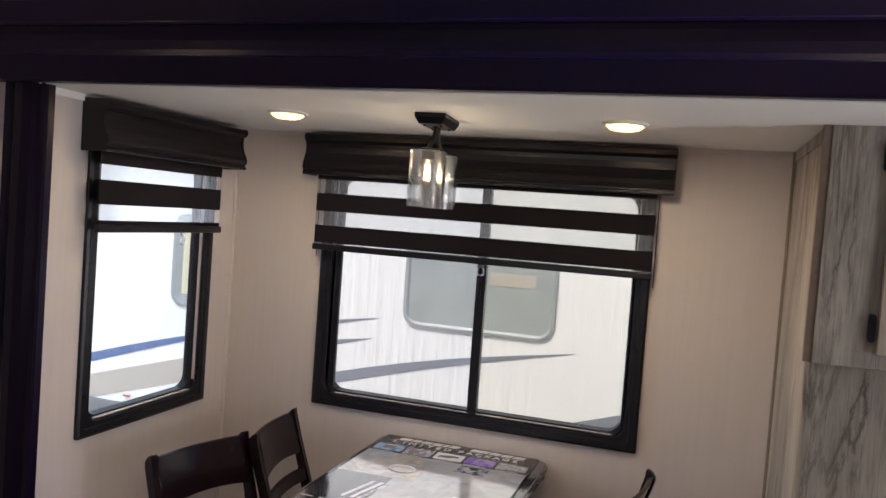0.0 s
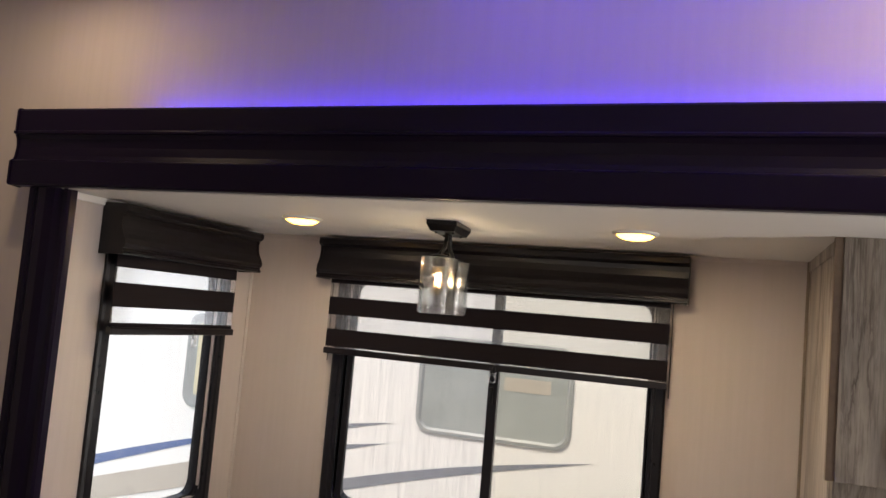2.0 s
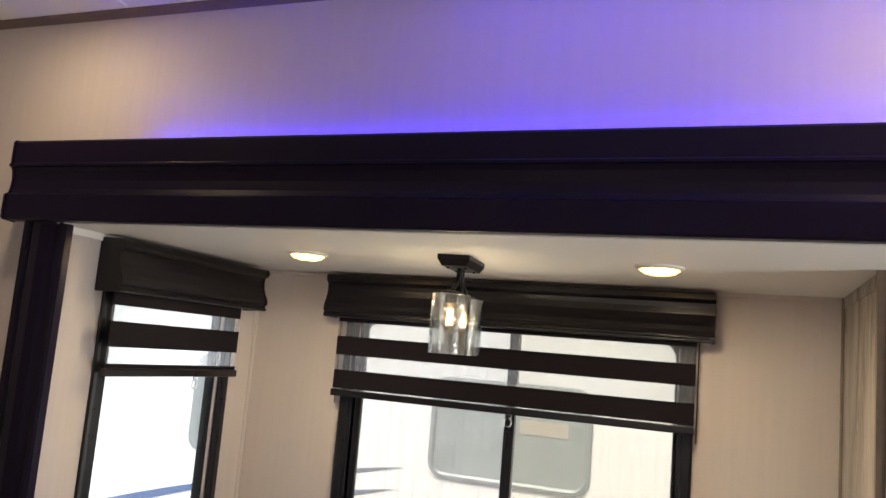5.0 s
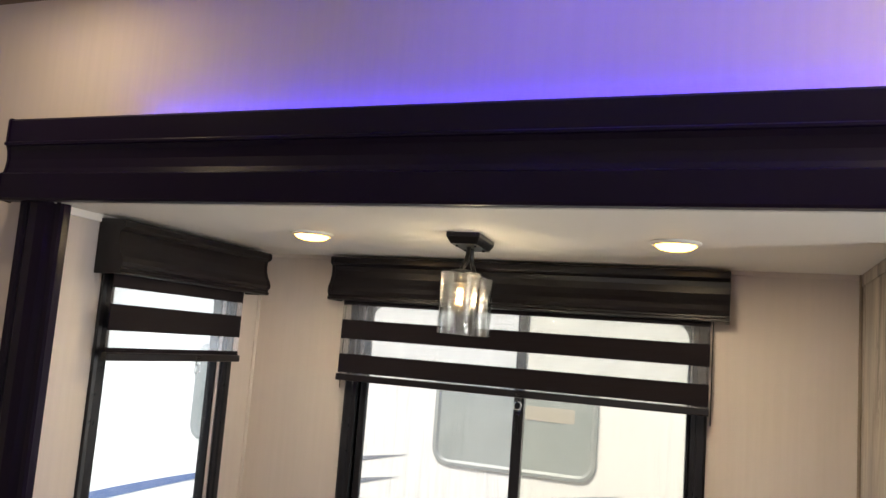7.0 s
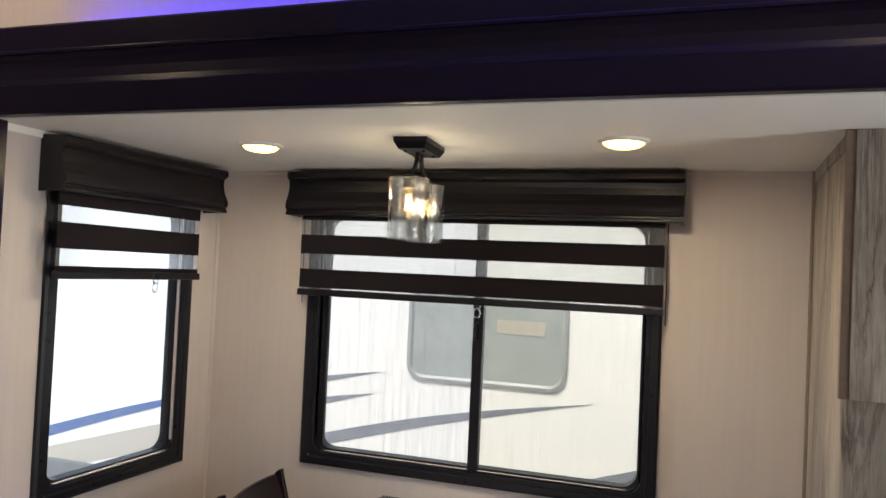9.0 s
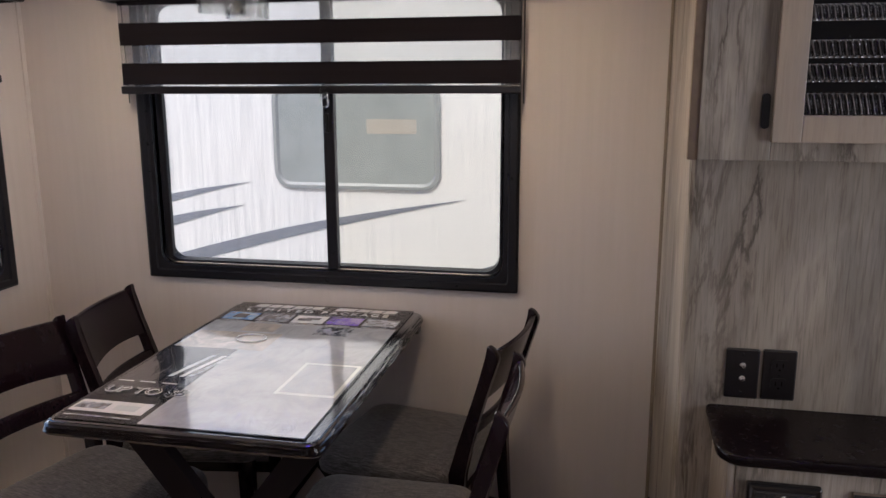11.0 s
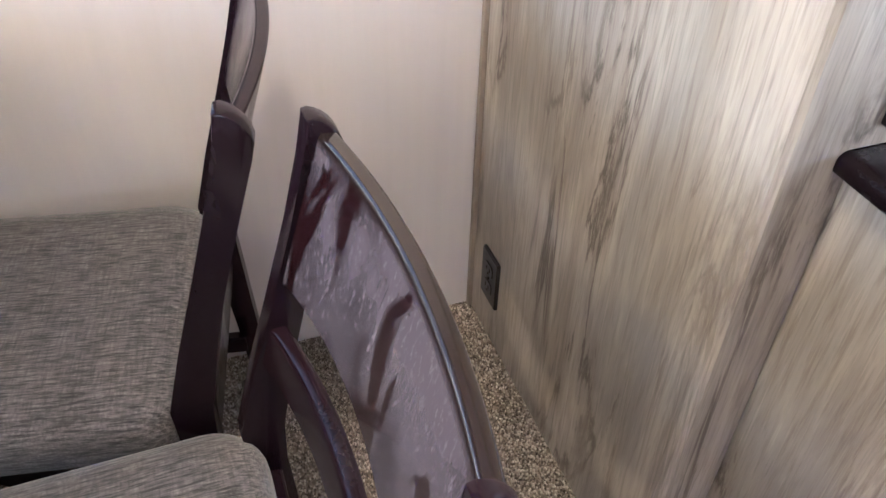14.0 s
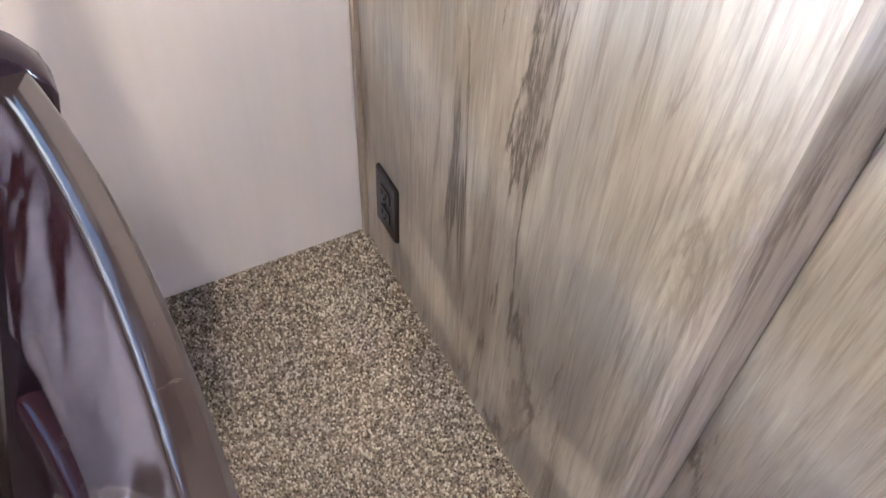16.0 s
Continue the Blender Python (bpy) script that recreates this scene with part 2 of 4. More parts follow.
dust.bump(grit, 0.05, 0.0004)
RAIL_WOOD = dust.m
# espresso with the cast of the blue LED light put into its base colour
BEAM_WOOD = dark_wood("blue_tinted_espresso_trim", (0.0062, 0.0026, 0.0150), (0.0068, 0.003, 0.016), (0.28, 0.32), 0.0)
BEAM_WOOD.node_tree.nodes["Principled BSDF"].inputs["Specular IOR Level"].default_value = 0.22
TABLE_WOOD = dark_wood("black_brown_table_wood", (0.016, 0.011, 0.011), (0.022, 0.016, 0.016), (0.12, 0.2), 1.0, 2.05)
LEG_WOOD = plain("dark_leg_wood", (0.010, 0.0065, 0.008), 0.45, 0, 0.2, 40, Specular_IOR_Level=0.2)
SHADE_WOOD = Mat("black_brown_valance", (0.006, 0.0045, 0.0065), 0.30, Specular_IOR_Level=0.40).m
WINDOW_METAL = plain("black_window_frame", (0.011, 0.011, 0.015), 0.3, 0, 0.1, 40, Specular_IOR_Level=0.28)
SHADE_CLOTH = weave("dark_shade_cloth", (0.010, 0.008, 0.0105), (0.014, 0.011, 0.014), (400, 400, 900), 0.0)
SHADE_CLOTH.node_tree.nodes["Principled BSDF"].inputs["Specular IOR Level"].default_value = 0.15
SHEER = sheer_cloth("sheer_shade_cloth")
PANE = window_pane("window_glass", 0.03)
TINTED_PANE = window_pane("window_glass_warm_tint", 0.045, (0.92, 0.90, 0.83))
SCREEN_PANE = window_pane("window_glass_streaked", 0.09, (0.95, 0.938, 0.905))
SEAT_CLOTH = weave("charcoal_tweed", (0.020, 0.0178, 0.0188), (0.25, 0.224, 0.221), (34, 380, 300))
COUNTER = plain("dark_brown_counter", (0.0055, 0.003, 0.004), 0.26, 0, 0.2, 50, Specular_IOR_Level=0.14)
PLATE = plain("black_plastic_plate", (0.009, 0.007, 0.008), 0.35, 0, 0.1, 60)
SOFT_BLACK = plain("matt_black_plastic", (0.01, 0.01, 0.011), 0.5, 0, 0.1, 60)
BLACK_METAL = plain("black_metal", (0.013, 0.013, 0.015), 0.38, 0.6, 0.1, 50)
CHROME = plain("bright_metal", (0.75, 0.75, 0.76), 0.15, 1.0, 0.05, 80)
LAMP_GLASS = thin_glass("seeded_glass", (0.95, 0.96, 0.95), 0.8, 0.20)
BULB_GLASS = thin_glass("bulb_glass", (1.0, 0.92, 0.75))
FILAMENT = glowing("filament", (1.0, 0.58, 0.20), 4)
PUCK = glowing("puck_lens", (1.0, 0.46, 0.06), 6.0, (0.5, 0.48, 0.45))
LED = glowing("blue_led", (0.055, 0.016, 1.0), 23)
VIOLET_GLOW = glowing("violet_glow", (0.12, 0.055, 1.0), 5.2)
BACKLIT = glowing("display_digits", (0.8, 0.85, 1.0), 0.03, (0.12, 0.12, 0.13))

# ---- mesh helpers ----


def part(name, bm, material, parent=None, label="", smooth=False):
    me = bpy.data.meshes.new(name)
    bmesh.ops.recalc_face_normals(bm, faces=bm.faces[:])
    bm.to_mesh(me)
    bm.free()
    if smooth:
        me.shade_smooth()
        me.set_sharp_from_angle(angle=radians(42))
    me.materials.append(material)
    ob = new(name, me)
    if parent:
        ob.parent = parent
    if label:
        ob["label"] = label
    return ob


def thing(name, place, label, category, group="", kind="", turn=0):
    ob = new(name)
    ob.empty_display_size = 0.05
    ob.matrix_basis = pose(*place, 0, 0, turn)
    return tagged(ob, label, category, group, kind)


def box(bm, lo, hi, bevel=0.0, seg=2):
    mid = [(a + b) / 2 for a, b in zip(lo, hi)]
    size = [b - a for a, b in zip(lo, hi)]
    made = bmesh.ops.create_cube(bm, size=1, matrix=Matrix.Translation(mid) @ Matrix.Diagonal((*size, 1)))
    if bevel:
        edges = {e for v in made["verts"] for e in v.link_edges}
        bmesh.ops.bevel(bm, geom=list(edges), offset=bevel, segments=seg, profile=0.5, affect="EDGES")
    return bm


def block(lo, hi, bevel=0.0, seg=2):
    return box(bmesh.new(), lo, hi, bevel, seg)


def loft(loops, cap=True, ring=False, bm=None):
    """Quads between closed loops of equally many points; ends capped, or joined into a ring."""
    bm = bm or bmesh.new()
    rows = [[bm.verts.new(p) for p in loop] for loop in loops]
    n = len(rows[0])
    pairs = list(zip(rows, rows[1:])) + ([(rows[-1], rows[0])] if ring else [])
    for a, b in pairs:
        for i in range(n):
            bm.faces.new((a[i], a[(i + 1) % n], b[(i + 1) % n], b[i]))
    if cap and not ring:
        bm.faces.new(rows[0])
        bm.faces.new(rows[-1])
    return bm


def rounded(x0, x1, z0, z1, r, n=6):
    out = []
    for cx, cz, a in ((x1 - r, z1 - r, 0), (x0 + r, z1 - r, 90), (x0 + r, z0 + r, 180), (x1 - r, z0 + r, 270)):
        for k in range(n + 1):
            t = radians(a + 90 * k / n)
            out.append((cx + r * math.cos(t), cz + r * math.sin(t)))
    return out


def prism(points, axis, a, b, bm=None):
    """A polygon drawn out along an axis from a to b."""
    put = {"x": lambda p, v: (v, p[0], p[1]), "y": lambda p, v: (p[0], v, p[1]), "z": lambda p, v: (p[0], p[1], v)}[axis]
    return loft([[put(p, a) for p in points], [put(p, b) for p in points]], bm=bm)


def lathe(profile, n=24, bm=None, at=(0, 0, 0), cap=True):
    """A turned shape about a vertical axis; profile of (radius, z)."""
    loops = [[(at[0] + r * math.cos(2 * math.pi * k / n), at[1] + r * math.sin(2 * math.pi * k / n), at[2] + z) for k in range(n)] for r, z in profile]
    return loft(loops, cap, bm=bm)


def tube(points, r, n=8, bm=None):
    """A round bar along a line of points."""
    pts = [Vector(p) for p in points]
    loops = []
    for i, p in enumerate(pts):
        d = (pts[min(i + 1, len(pts) - 1)] - pts[max(i - 1, 0)]).normalized()
        side = d.cross(Vector((0.31, 0.17, 0.93))).normalized()
        up = side.cross(d)
        loops.append([p + r * (math.cos(2 * math.pi * k / n) * side + math.sin(2 * math.pi * k / n) * up) for k in range(n)])
    return loft(loops, bm=bm)


def lettering(text, size, depth=0.0006, swell=0.0):
    curve = bpy.data.curves.new("letters", "FONT")
    curve.body, curve.size, curve.extrude = text, size, depth
    curve.offset = swell
    curve.align_x = "CENTER"
    ob = bpy.data.objects.new("letters", curve)
    scene.collection.objects.link(ob)
    me = bpy.data.meshes.new_from_object(ob.evaluated_get(bpy.context.evaluated_depsgraph_get()))
    bpy.data.objects.remove(ob)
    bpy.data.curves.remove(curve)
    return me


def words(name, text, size, material, parent, m, swell=0.0):
    me = lettering(text, size, 0.0006, swell)
    me.materials.clear()
    me.materials.append(material)
    ob = new(name, me)
    ob.parent = parent
    ob.matrix_basis = m
    return ob


def structure(name, bm, material, label, smooth=False):
    return tagged(part(name, bm, material, None, "", smooth), label, "", "", "structure")


# ---- structure: the slide-out room and the main room ----
SLIDE_L, SLIDE_R, FACE, BACK, LID = -1.85, 1.40, 1.90, 2.94, 1.912
MAIN_TOP = 2.557


def walls_round(hole, x0, x1, z0, z1, put):
    """A wall in one piece round one hole (hx0, hx1, hz0, hz1)."""
    def loop(a, b, c, d, side):
        return [put(x, x, z, z)[side] for x, z in ((a, c), (b, c), (b, d), (a, d))]
    outer = (x0, x1, z0, z1)
    return loft([loop(*outer, 0), loop(*outer, 1), loop(*hole, 1), loop(*hole, 0)], ring=True)


structure("wall_slide_back", walls_round((-1.385, -0.222, 0.885, 1.745), SLIDE_L - 0.06, SLIDE_R, -0.06, LID + 0.06,
          lambda a, b, c, d: ((a, BACK, c), (b, BACK + 0.05, d))), WALL, "taupe vinyl-papered slide-out back wall")
structure("wall_slide_side", walls_round((2.160, 2.722, 0.875, 1.745), FACE + 0.03, BACK, -0.06, LID + 0.06,
          lambda a, b, c, d: ((SLIDE_L - 0.05, a, c), (SLIDE_L, b, d))), WALL, "taupe vinyl-papered slide-out end wall")
structure("wall_slide_far_end", block((SLIDE_R, FACE, -0.06), (SLIDE_R + 0.05, BACK + 0.05, LID + 0.06)), WALL, "plain taupe slide-out end wall")
structure("ceiling_slide", block((SLIDE_L, FACE, LID), (SLIDE_R, BACK, LID + 0.05)), CEILING, "off-white slide-out ceiling panel")
structure("trim_ceiling_back", block((SLIDE_L, BACK - 0.008, LID - 0.016), (0.25, BACK, LID), 0.002), WALL, "narrow taupe ceiling trim")
structure("trim_ceiling_side", block((SLIDE_L, FACE + 0.03, LID - 0.022), (SLIDE_L + 0.008, BACK - 0.01, LID), 0.002), CEILING, "narrow pale ceiling trim")
structure("trim_corner_side", block((SLIDE_L, BACK - 0.02, 0.0), (SLIDE_L + 0.005, BACK, LID - 0.03), 0.002), WALL, "narrow taupe corner trim")
structure("wall_main_upper", block((-1.92, 1.95, 1.93), (SLIDE_R + 0.1, 2.0, MAIN_TOP + 0.1)), UPPER_WALL, "pale vinyl wall above the slide-out opening")
structure("wall_main_side", block((-3.2, 1.95, -0.06), (-1.92, 2.0, MAIN_TOP + 0.1)), UPPER_WALL, "pale vinyl main side wall")
structure("wall_main_side_right", block((SLIDE_R + 0.1, 1.95, -0.06), (2.4, 2.0, MAIN_TOP + 0.1)), UPPER_WALL, "pale vinyl main side wall")
structure("wall_west", block((-3.26, -1.06, -0.06), (-3.2, 1.99, MAIN_TOP + 0.1)), UPPER_WALL, "plain pale end wall")
structure("wall_east", block((2.4, -1.06, -0.06), (2.46, 1.99, MAIN_TOP + 0.1)), UPPER_WALL, "plain pale end wall")
structure("wall_south", block((-3.2, -1.06, -0.06), (2.4, -1.0, MAIN_TOP + 0.1)), UPPER_WALL, "plain pale opposite wall")
structure("ceiling_main", block((-3.2, -1.0, MAIN_TOP), (2.4, 1.95, MAIN_TOP + 0.06)), CEILING, "off-white main ceiling")
structure("trim_ceiling_seam", block((-1.75, -1.0, MAIN_TOP - 0.004), (-1.72, 1.92, MAIN_TOP), 0.001), CEILING, "pale ceiling seam batten")
structure("floor_main", block((-3.2, -1.0, -0.06), (2.4, 1.90, -0.02)), plain("brown_vinyl_floor", (0.30, 0.24, 0.18), 0.4, 0, 0.3, 12), "brown vinyl plank main floor")
crown = [(0.0, 0.0), (-0.022, 0.0), (-0.022, -0.006), (-0.009, -0.016), (0.0, -0.021)]
structure("trim_crown", prism([(1.95 + a, MAIN_TOP + b) for a, b in crown], "x", -3.2, 2.4), EDGE_WOOD, "brown wood crown strip")

# carpet
c = Mat("beige_brown_carpet", (0.2, 0.16, 0.12), 1.0)
speck = c.noise(c.coords((230, 230, 230)), 1.0, 2, 0.7)
broad = c.noise(c.coords((5, 5, 5)), 1.0, 3)
c.colour(c.mix(broad, c.ramp(speck, (0.36, (0.09, 0.07, 0.054)), (0.5, (0.22, 0.18, 0.14)), (0.64, (0.42, 0.36, 0.285))),
               c.ramp(speck, (0.36, (0.065, 0.048, 0.036)), (0.55, (0.24, 0.19, 0.14)), (0.66, (0.36, 0.30, 0.235)))))
c.bump(speck, 0.8, 0.004)
structure("floor", block((SLIDE_L, FACE, -0.06), (SLIDE_R, BACK, 0.0)), c.m, "speckled beige and brown looped carpet floor")

# the dark trim round the slide-out opening
beam_face = [(0.0, 1.915), (-0.034, 1.915), (-0.040, 1.921), (-0.040, 1.987), (-0.036, 1.991), (-0.028, 1.993), (-0.024, 2.007),
             (-0.021, 2.032), (-0.024, 2.057), (-0.030, 2.069), (-0.037, 2.071), (-0.037, 2.077), (-0.033, 2.081), (-0.033, 2.141), (-0.028, 2.147), (0.0, 2.147)]
beam = thing("trim_beam", (0, 1.905, 0), "dark espresso moulded beam over the slide-out opening", "trim", kind="structure")
part("moulding", prism(beam_face, "x", -2.018, SLIDE_R + 0.2), BEAM_WOOD, beam)
cap_face = [(0.002, 1.912)] + [(a - 0.003, b + (0.002 if b > 2.12 else 0)) for a, b in beam_face[1:-1]] + [(0.002, 2.151)]
part("end_cap", prism(cap_face, "x", -2.026, -2.018), BEAM_WOOD, beam)
post_face = [(-1.980, 0.03), (-1.980, 0.006), (-1.973, 0.0), (-1.957, 0.0), (-1.951, 0.006), (-1.930, -0.004), (-1.900, -0.008), (-1.870, -0.004),
             (-1.847, 0.006), (-1.841, 0.0), (-1.825, 0.0), (-1.818, 0.006), (-1.818, 0.03)]
for mirror, name in ((False, "trim_post"), (True, "trim_post_far")):
    pts = [((SLIDE_R - 1.88 - x - 0.09 + 0.1) if mirror else x, 1.90 + y) for x, y in post_face]
    structure(name, prism(pts, "z", -0.02, 1.915), BEAM_WOOD, "dark espresso fluted upright trim of the slide-out")

strip = thing("led_strip", (0, 1.922, 2.112), "blue LED strip behind the dark beam", "light strip")
part("tape", block((-1.60, -0.005, 0), (0.95, 0.005, 0.004)), LED, strip)
part("carrier", block((-1.66, -0.017, -0.006), (1.05, 0.028, 0.0)), BEAM_WOOD, strip)
# added glowing bar, kept out of view, to tint the upper wall and beam violet
glow_bar = thing("added_violet_bar", (-0.05, 1.73, MAIN_TOP), "unseen violet glow bar added to tint the beam and upper wall", "light strip")
part("housing", block((-0.71, -0.03, -0.012), (0.71, 0.03, 0.0), 0.002), CEILING, glow_bar)
part("diffuser", block((-0.70, -0.022, -0.018), (0.70, 0.022, -0.0125), 0.002), VIOLET_GLOW, glow_bar)

# ---- windows, blinds and valances ----


def window(name, place, turn, half, z0, z1, split, label):
    """A dark framed window. Along the wall: x; y goes outwards; z up."""
    w = thing(name, place, label, "window", kind="structure", turn=turn)

    def at(rect, y):
        return [(x, y, z) for x, z in rect]
    o, b = half, 0.066
    steps = [at(rounded(-o, o, z0, z1, 0.006), 0.0), at(rounded(-o, o, z0, z1, 0.006), -0.012), at(rounded(-o + 0.008, o - 0.008, z0 + 0.008, z1 - 0.008, 0.006), -0.017),
             at(rounded(-o + 0.030, o - 0.030, z0 + 0.026, z1 - 0.026, 0.010), -0.017), at(rounded(-o + 0.034, o - 0.034, z0 + 0.030, z1 - 0.030, 0.012), -0.010),
             at(rounded(-o + 0.048, o - 0.048, z0 + 0.044, z1 - 0.044, 0.045), -0.010), at(rounded(-o + 0.052, o - 0.052, z0 + 0.048, z1 - 0.048, 0.045), 0.012),
             at(rounded(-o + b - 0.004, o - b + 0.004, z0 + b - 0.008, z1 - b, 0.05), 0.014), at(rounded(-o + b, o - b, z0 + b - 0.004, z1 - b, 0.05), 0.045),
             at(rounded(-o + 0.054, o - 0.054, z0 + 0.05, z1 - 0.05, 0.045), 0.047), at(rounded(-o + 0.054, o - 0.054, z0 + 0.05, z1 - 0.05, 0.045), 0.0)]
    part("window_frame", loft(steps, ring=True), WINDOW_METAL, w)
    edges = [-o + b - 0.008] + ([split] if split is not None else []) + [o - b + 0.008]
    for i, (a, e) in enumerate(zip(edges, edges[1:])):
        p = part("pane", block((a, 0.030 - 0.006 * i, z0 + b - 0.012), (e, 0.033 - 0.006 * i, z1 - b + 0.012)), PANE if split is None else (SCREEN_PANE, TINTED_PANE)[i], w)
        p.visible_shadow = False
    if split is not None:
        part("mullion", block((split - 0.018, -0.004, z0 + 0.05), (split + 0.018, 0.026, z1 - 0.05), 0.003), WINDOW_METAL, w)
        part("sash_bar", block((-o + 0.052, 0.014, z0 + b - 0.02), (-o + b + 0.012, 0.032, z1 - b + 0.01), 0.002), WINDOW_METAL, w)
        part("latch", block((split - 0.008, -0.014, 1.33), (split + 0.004, -0.004, 1.39), 0.002), BLACK_METAL, w)
    return w


window("window_1", (-0.8035, BACK, 0), 0, 0.6355, 0.834, 1.80, 0.0255, "black-framed sliding window with streaked glass")
window("window_2", (SLIDE_L, 2.441, 0), 90, 0.336, 0.822, 1.80, None, "black-framed fixed window with rounded glass corners")

valance_face = [(0.000, 1.900), (-0.087, 1.900), (-0.094, 1.894), (-0.094, 1.878), (-0.088, 1.872), (-0.078, 1.866), (-0.076, 1.850), (-0.078, 1.828), (-0.085, 1.808),
                (-0.094, 1.792), (-0.099, 1.776), (-0.096, 1.764), (-0.090, 1.760), (-0.090, 1.754), (-0.095, 1.750), (-0.095, 1.744), (-0.090, 1.741), (-0.074, 1.741), (-0.067, 1.760), (-0.065, 1.880), (0.000, 1.882)]


def valance(place, turn, half, label):
    v = thing("window_valance", place, label, "valance", turn=turn)
    part("fascia", prism(valance_face, "x", -half + 0.012, half - 0.012), SHADE_WOOD, v)
    edge = [(0.0, 1.902)] + [(a - 0.003, b) for a, b in valance_face[1:18]] + [(0.0, 1.739)]
    for s in (-1, 1):
        part("end_board", prism(edge, "x", s * half - 0.006 - s * 0.006, s * half + 0.006 - s * 0.006), SHADE_WOOD, v)
    return v


valance((-0.804, BACK - 0.002, 0), 0, 0.694, "black-brown moulded wooden valance above the wide window")
valance((SLIDE_L + 0.002, 2.456, 0), 90, 0.386, "black-brown moulded wooden valance above the narrow window")


def zebra_shade(place, turn, half, bar, bands, clip_x, label):
    """bands: (z0, z1, dark) from the bottom up."""
    s = thing("zebra_shade", place, label, "window blind", turn=turn)
    y = -0.066
    part("bottom_rail", prism(rounded(y - 0.010, y + 0.010, bar, bar + 0.024, 0.004, 3), "x", -half - 0.002, half + 0.002), SHADE_WOOD, s)
    for z0, z1, dark in bands:
        part("dark_band" if dark else "sheer_band", block((-half, y - 0.0012, z0), (half, y + 0.0012, z1)), SHADE_CLOTH if dark else SHEER, s)
    for x in (-half - 0.006, half + 0.006):
        part("side_cord", tube([(x, -0.03, bar + 0.02 - 0.05), (x, -0.035, 1.75)], 0.002, 6), SOFT_BLACK, s)
    clip = part("pull_clip", block((clip_x - 0.012, y - 0.014, bar - 0.012), (clip_x + 0.012, y - 0.008, bar + 0.022), 0.002), CLEAR, s, "clear plastic pull clip")
    ring = [(clip_x + 0.013 * math.cos(a / 10 * math.pi), y - 0.010, bar - 0.026 + 0.015 * math.sin(a / 10 * math.pi)) for a in range(20)]
    part("ring", tube(ring + ring[:1], 0.003, 6), CLEAR, clip)
    return s


CLEAR = glass("clear_plastic", (0.95, 0.95, 0.95), 0.1)
zebra_shade((-0.8045, BACK, 0), 0, 0.641, 1.452, [(1.476, 1.481, False), (1.481, 1.548, True), (1.548, 1.603, False), (1.603, 1.672, True), (1.672, 1.726, False), (1.726, 1.87, True)],
            0.042, "black and white zebra roller shade half lowered over the wide window")
zebra_shade((SLIDE_L, 2.407, 0), 90, 0.323, 1.489, [(1.513, 1.527, True), (1.527, 1.577, False), (1.577, 1.654, True), (1.654, 1.702, False), (1.702, 1.87, True)],
            0.09, "black and white zebra roller shade half lowered over the narrow window")

# ---- lamps on the ceiling ----


def puck_lamp(place, watts, label):
    p = thing("puck_light", place, label, "ceiling light", "puck lights on the ceilings")
    part("rim", lathe([(0.064, 0.0), (0.064, -0.004), (0.058, -0.009), (0.052, -0.009), (0.052, 0.0)], 32), CEILING, p, smooth=True)
    part("lens", lathe([(0.052, -0.006), (0.050, -0.011), (0.042, -0.017), (0.028, -0.021), (0.010, -0.023)], 32), PUCK, p, "glowing warm white lens", True)
    glow = new("puck_bulb", bpy.data.lights.new("puck_bulb", "AREA"))
    glow.data.shape, glow.data.size = "DISK", 0.075
    glow.data.energy, glow.data.color = watts, (1.0, 0.76, 0.48)
    glow.matrix_world = pose(place[0], place[1], place[2] - 0.0245)


puck_lamp((-1.296, 2.345, LID), 2.0, "round warm LED puck light on the slide-out ceiling")
puck_lamp((-0.240, 2.345, LID), 2.0, "round warm LED puck light on the slide-out ceiling")
puck_lamp((-1.80, 1.58, MAIN_TOP), 1.1, "round warm LED puck light on the main ceiling")
puck_lamp((0.42, 1.58, MAIN_TOP), 1.1, "round warm LED puck light on the main ceiling")

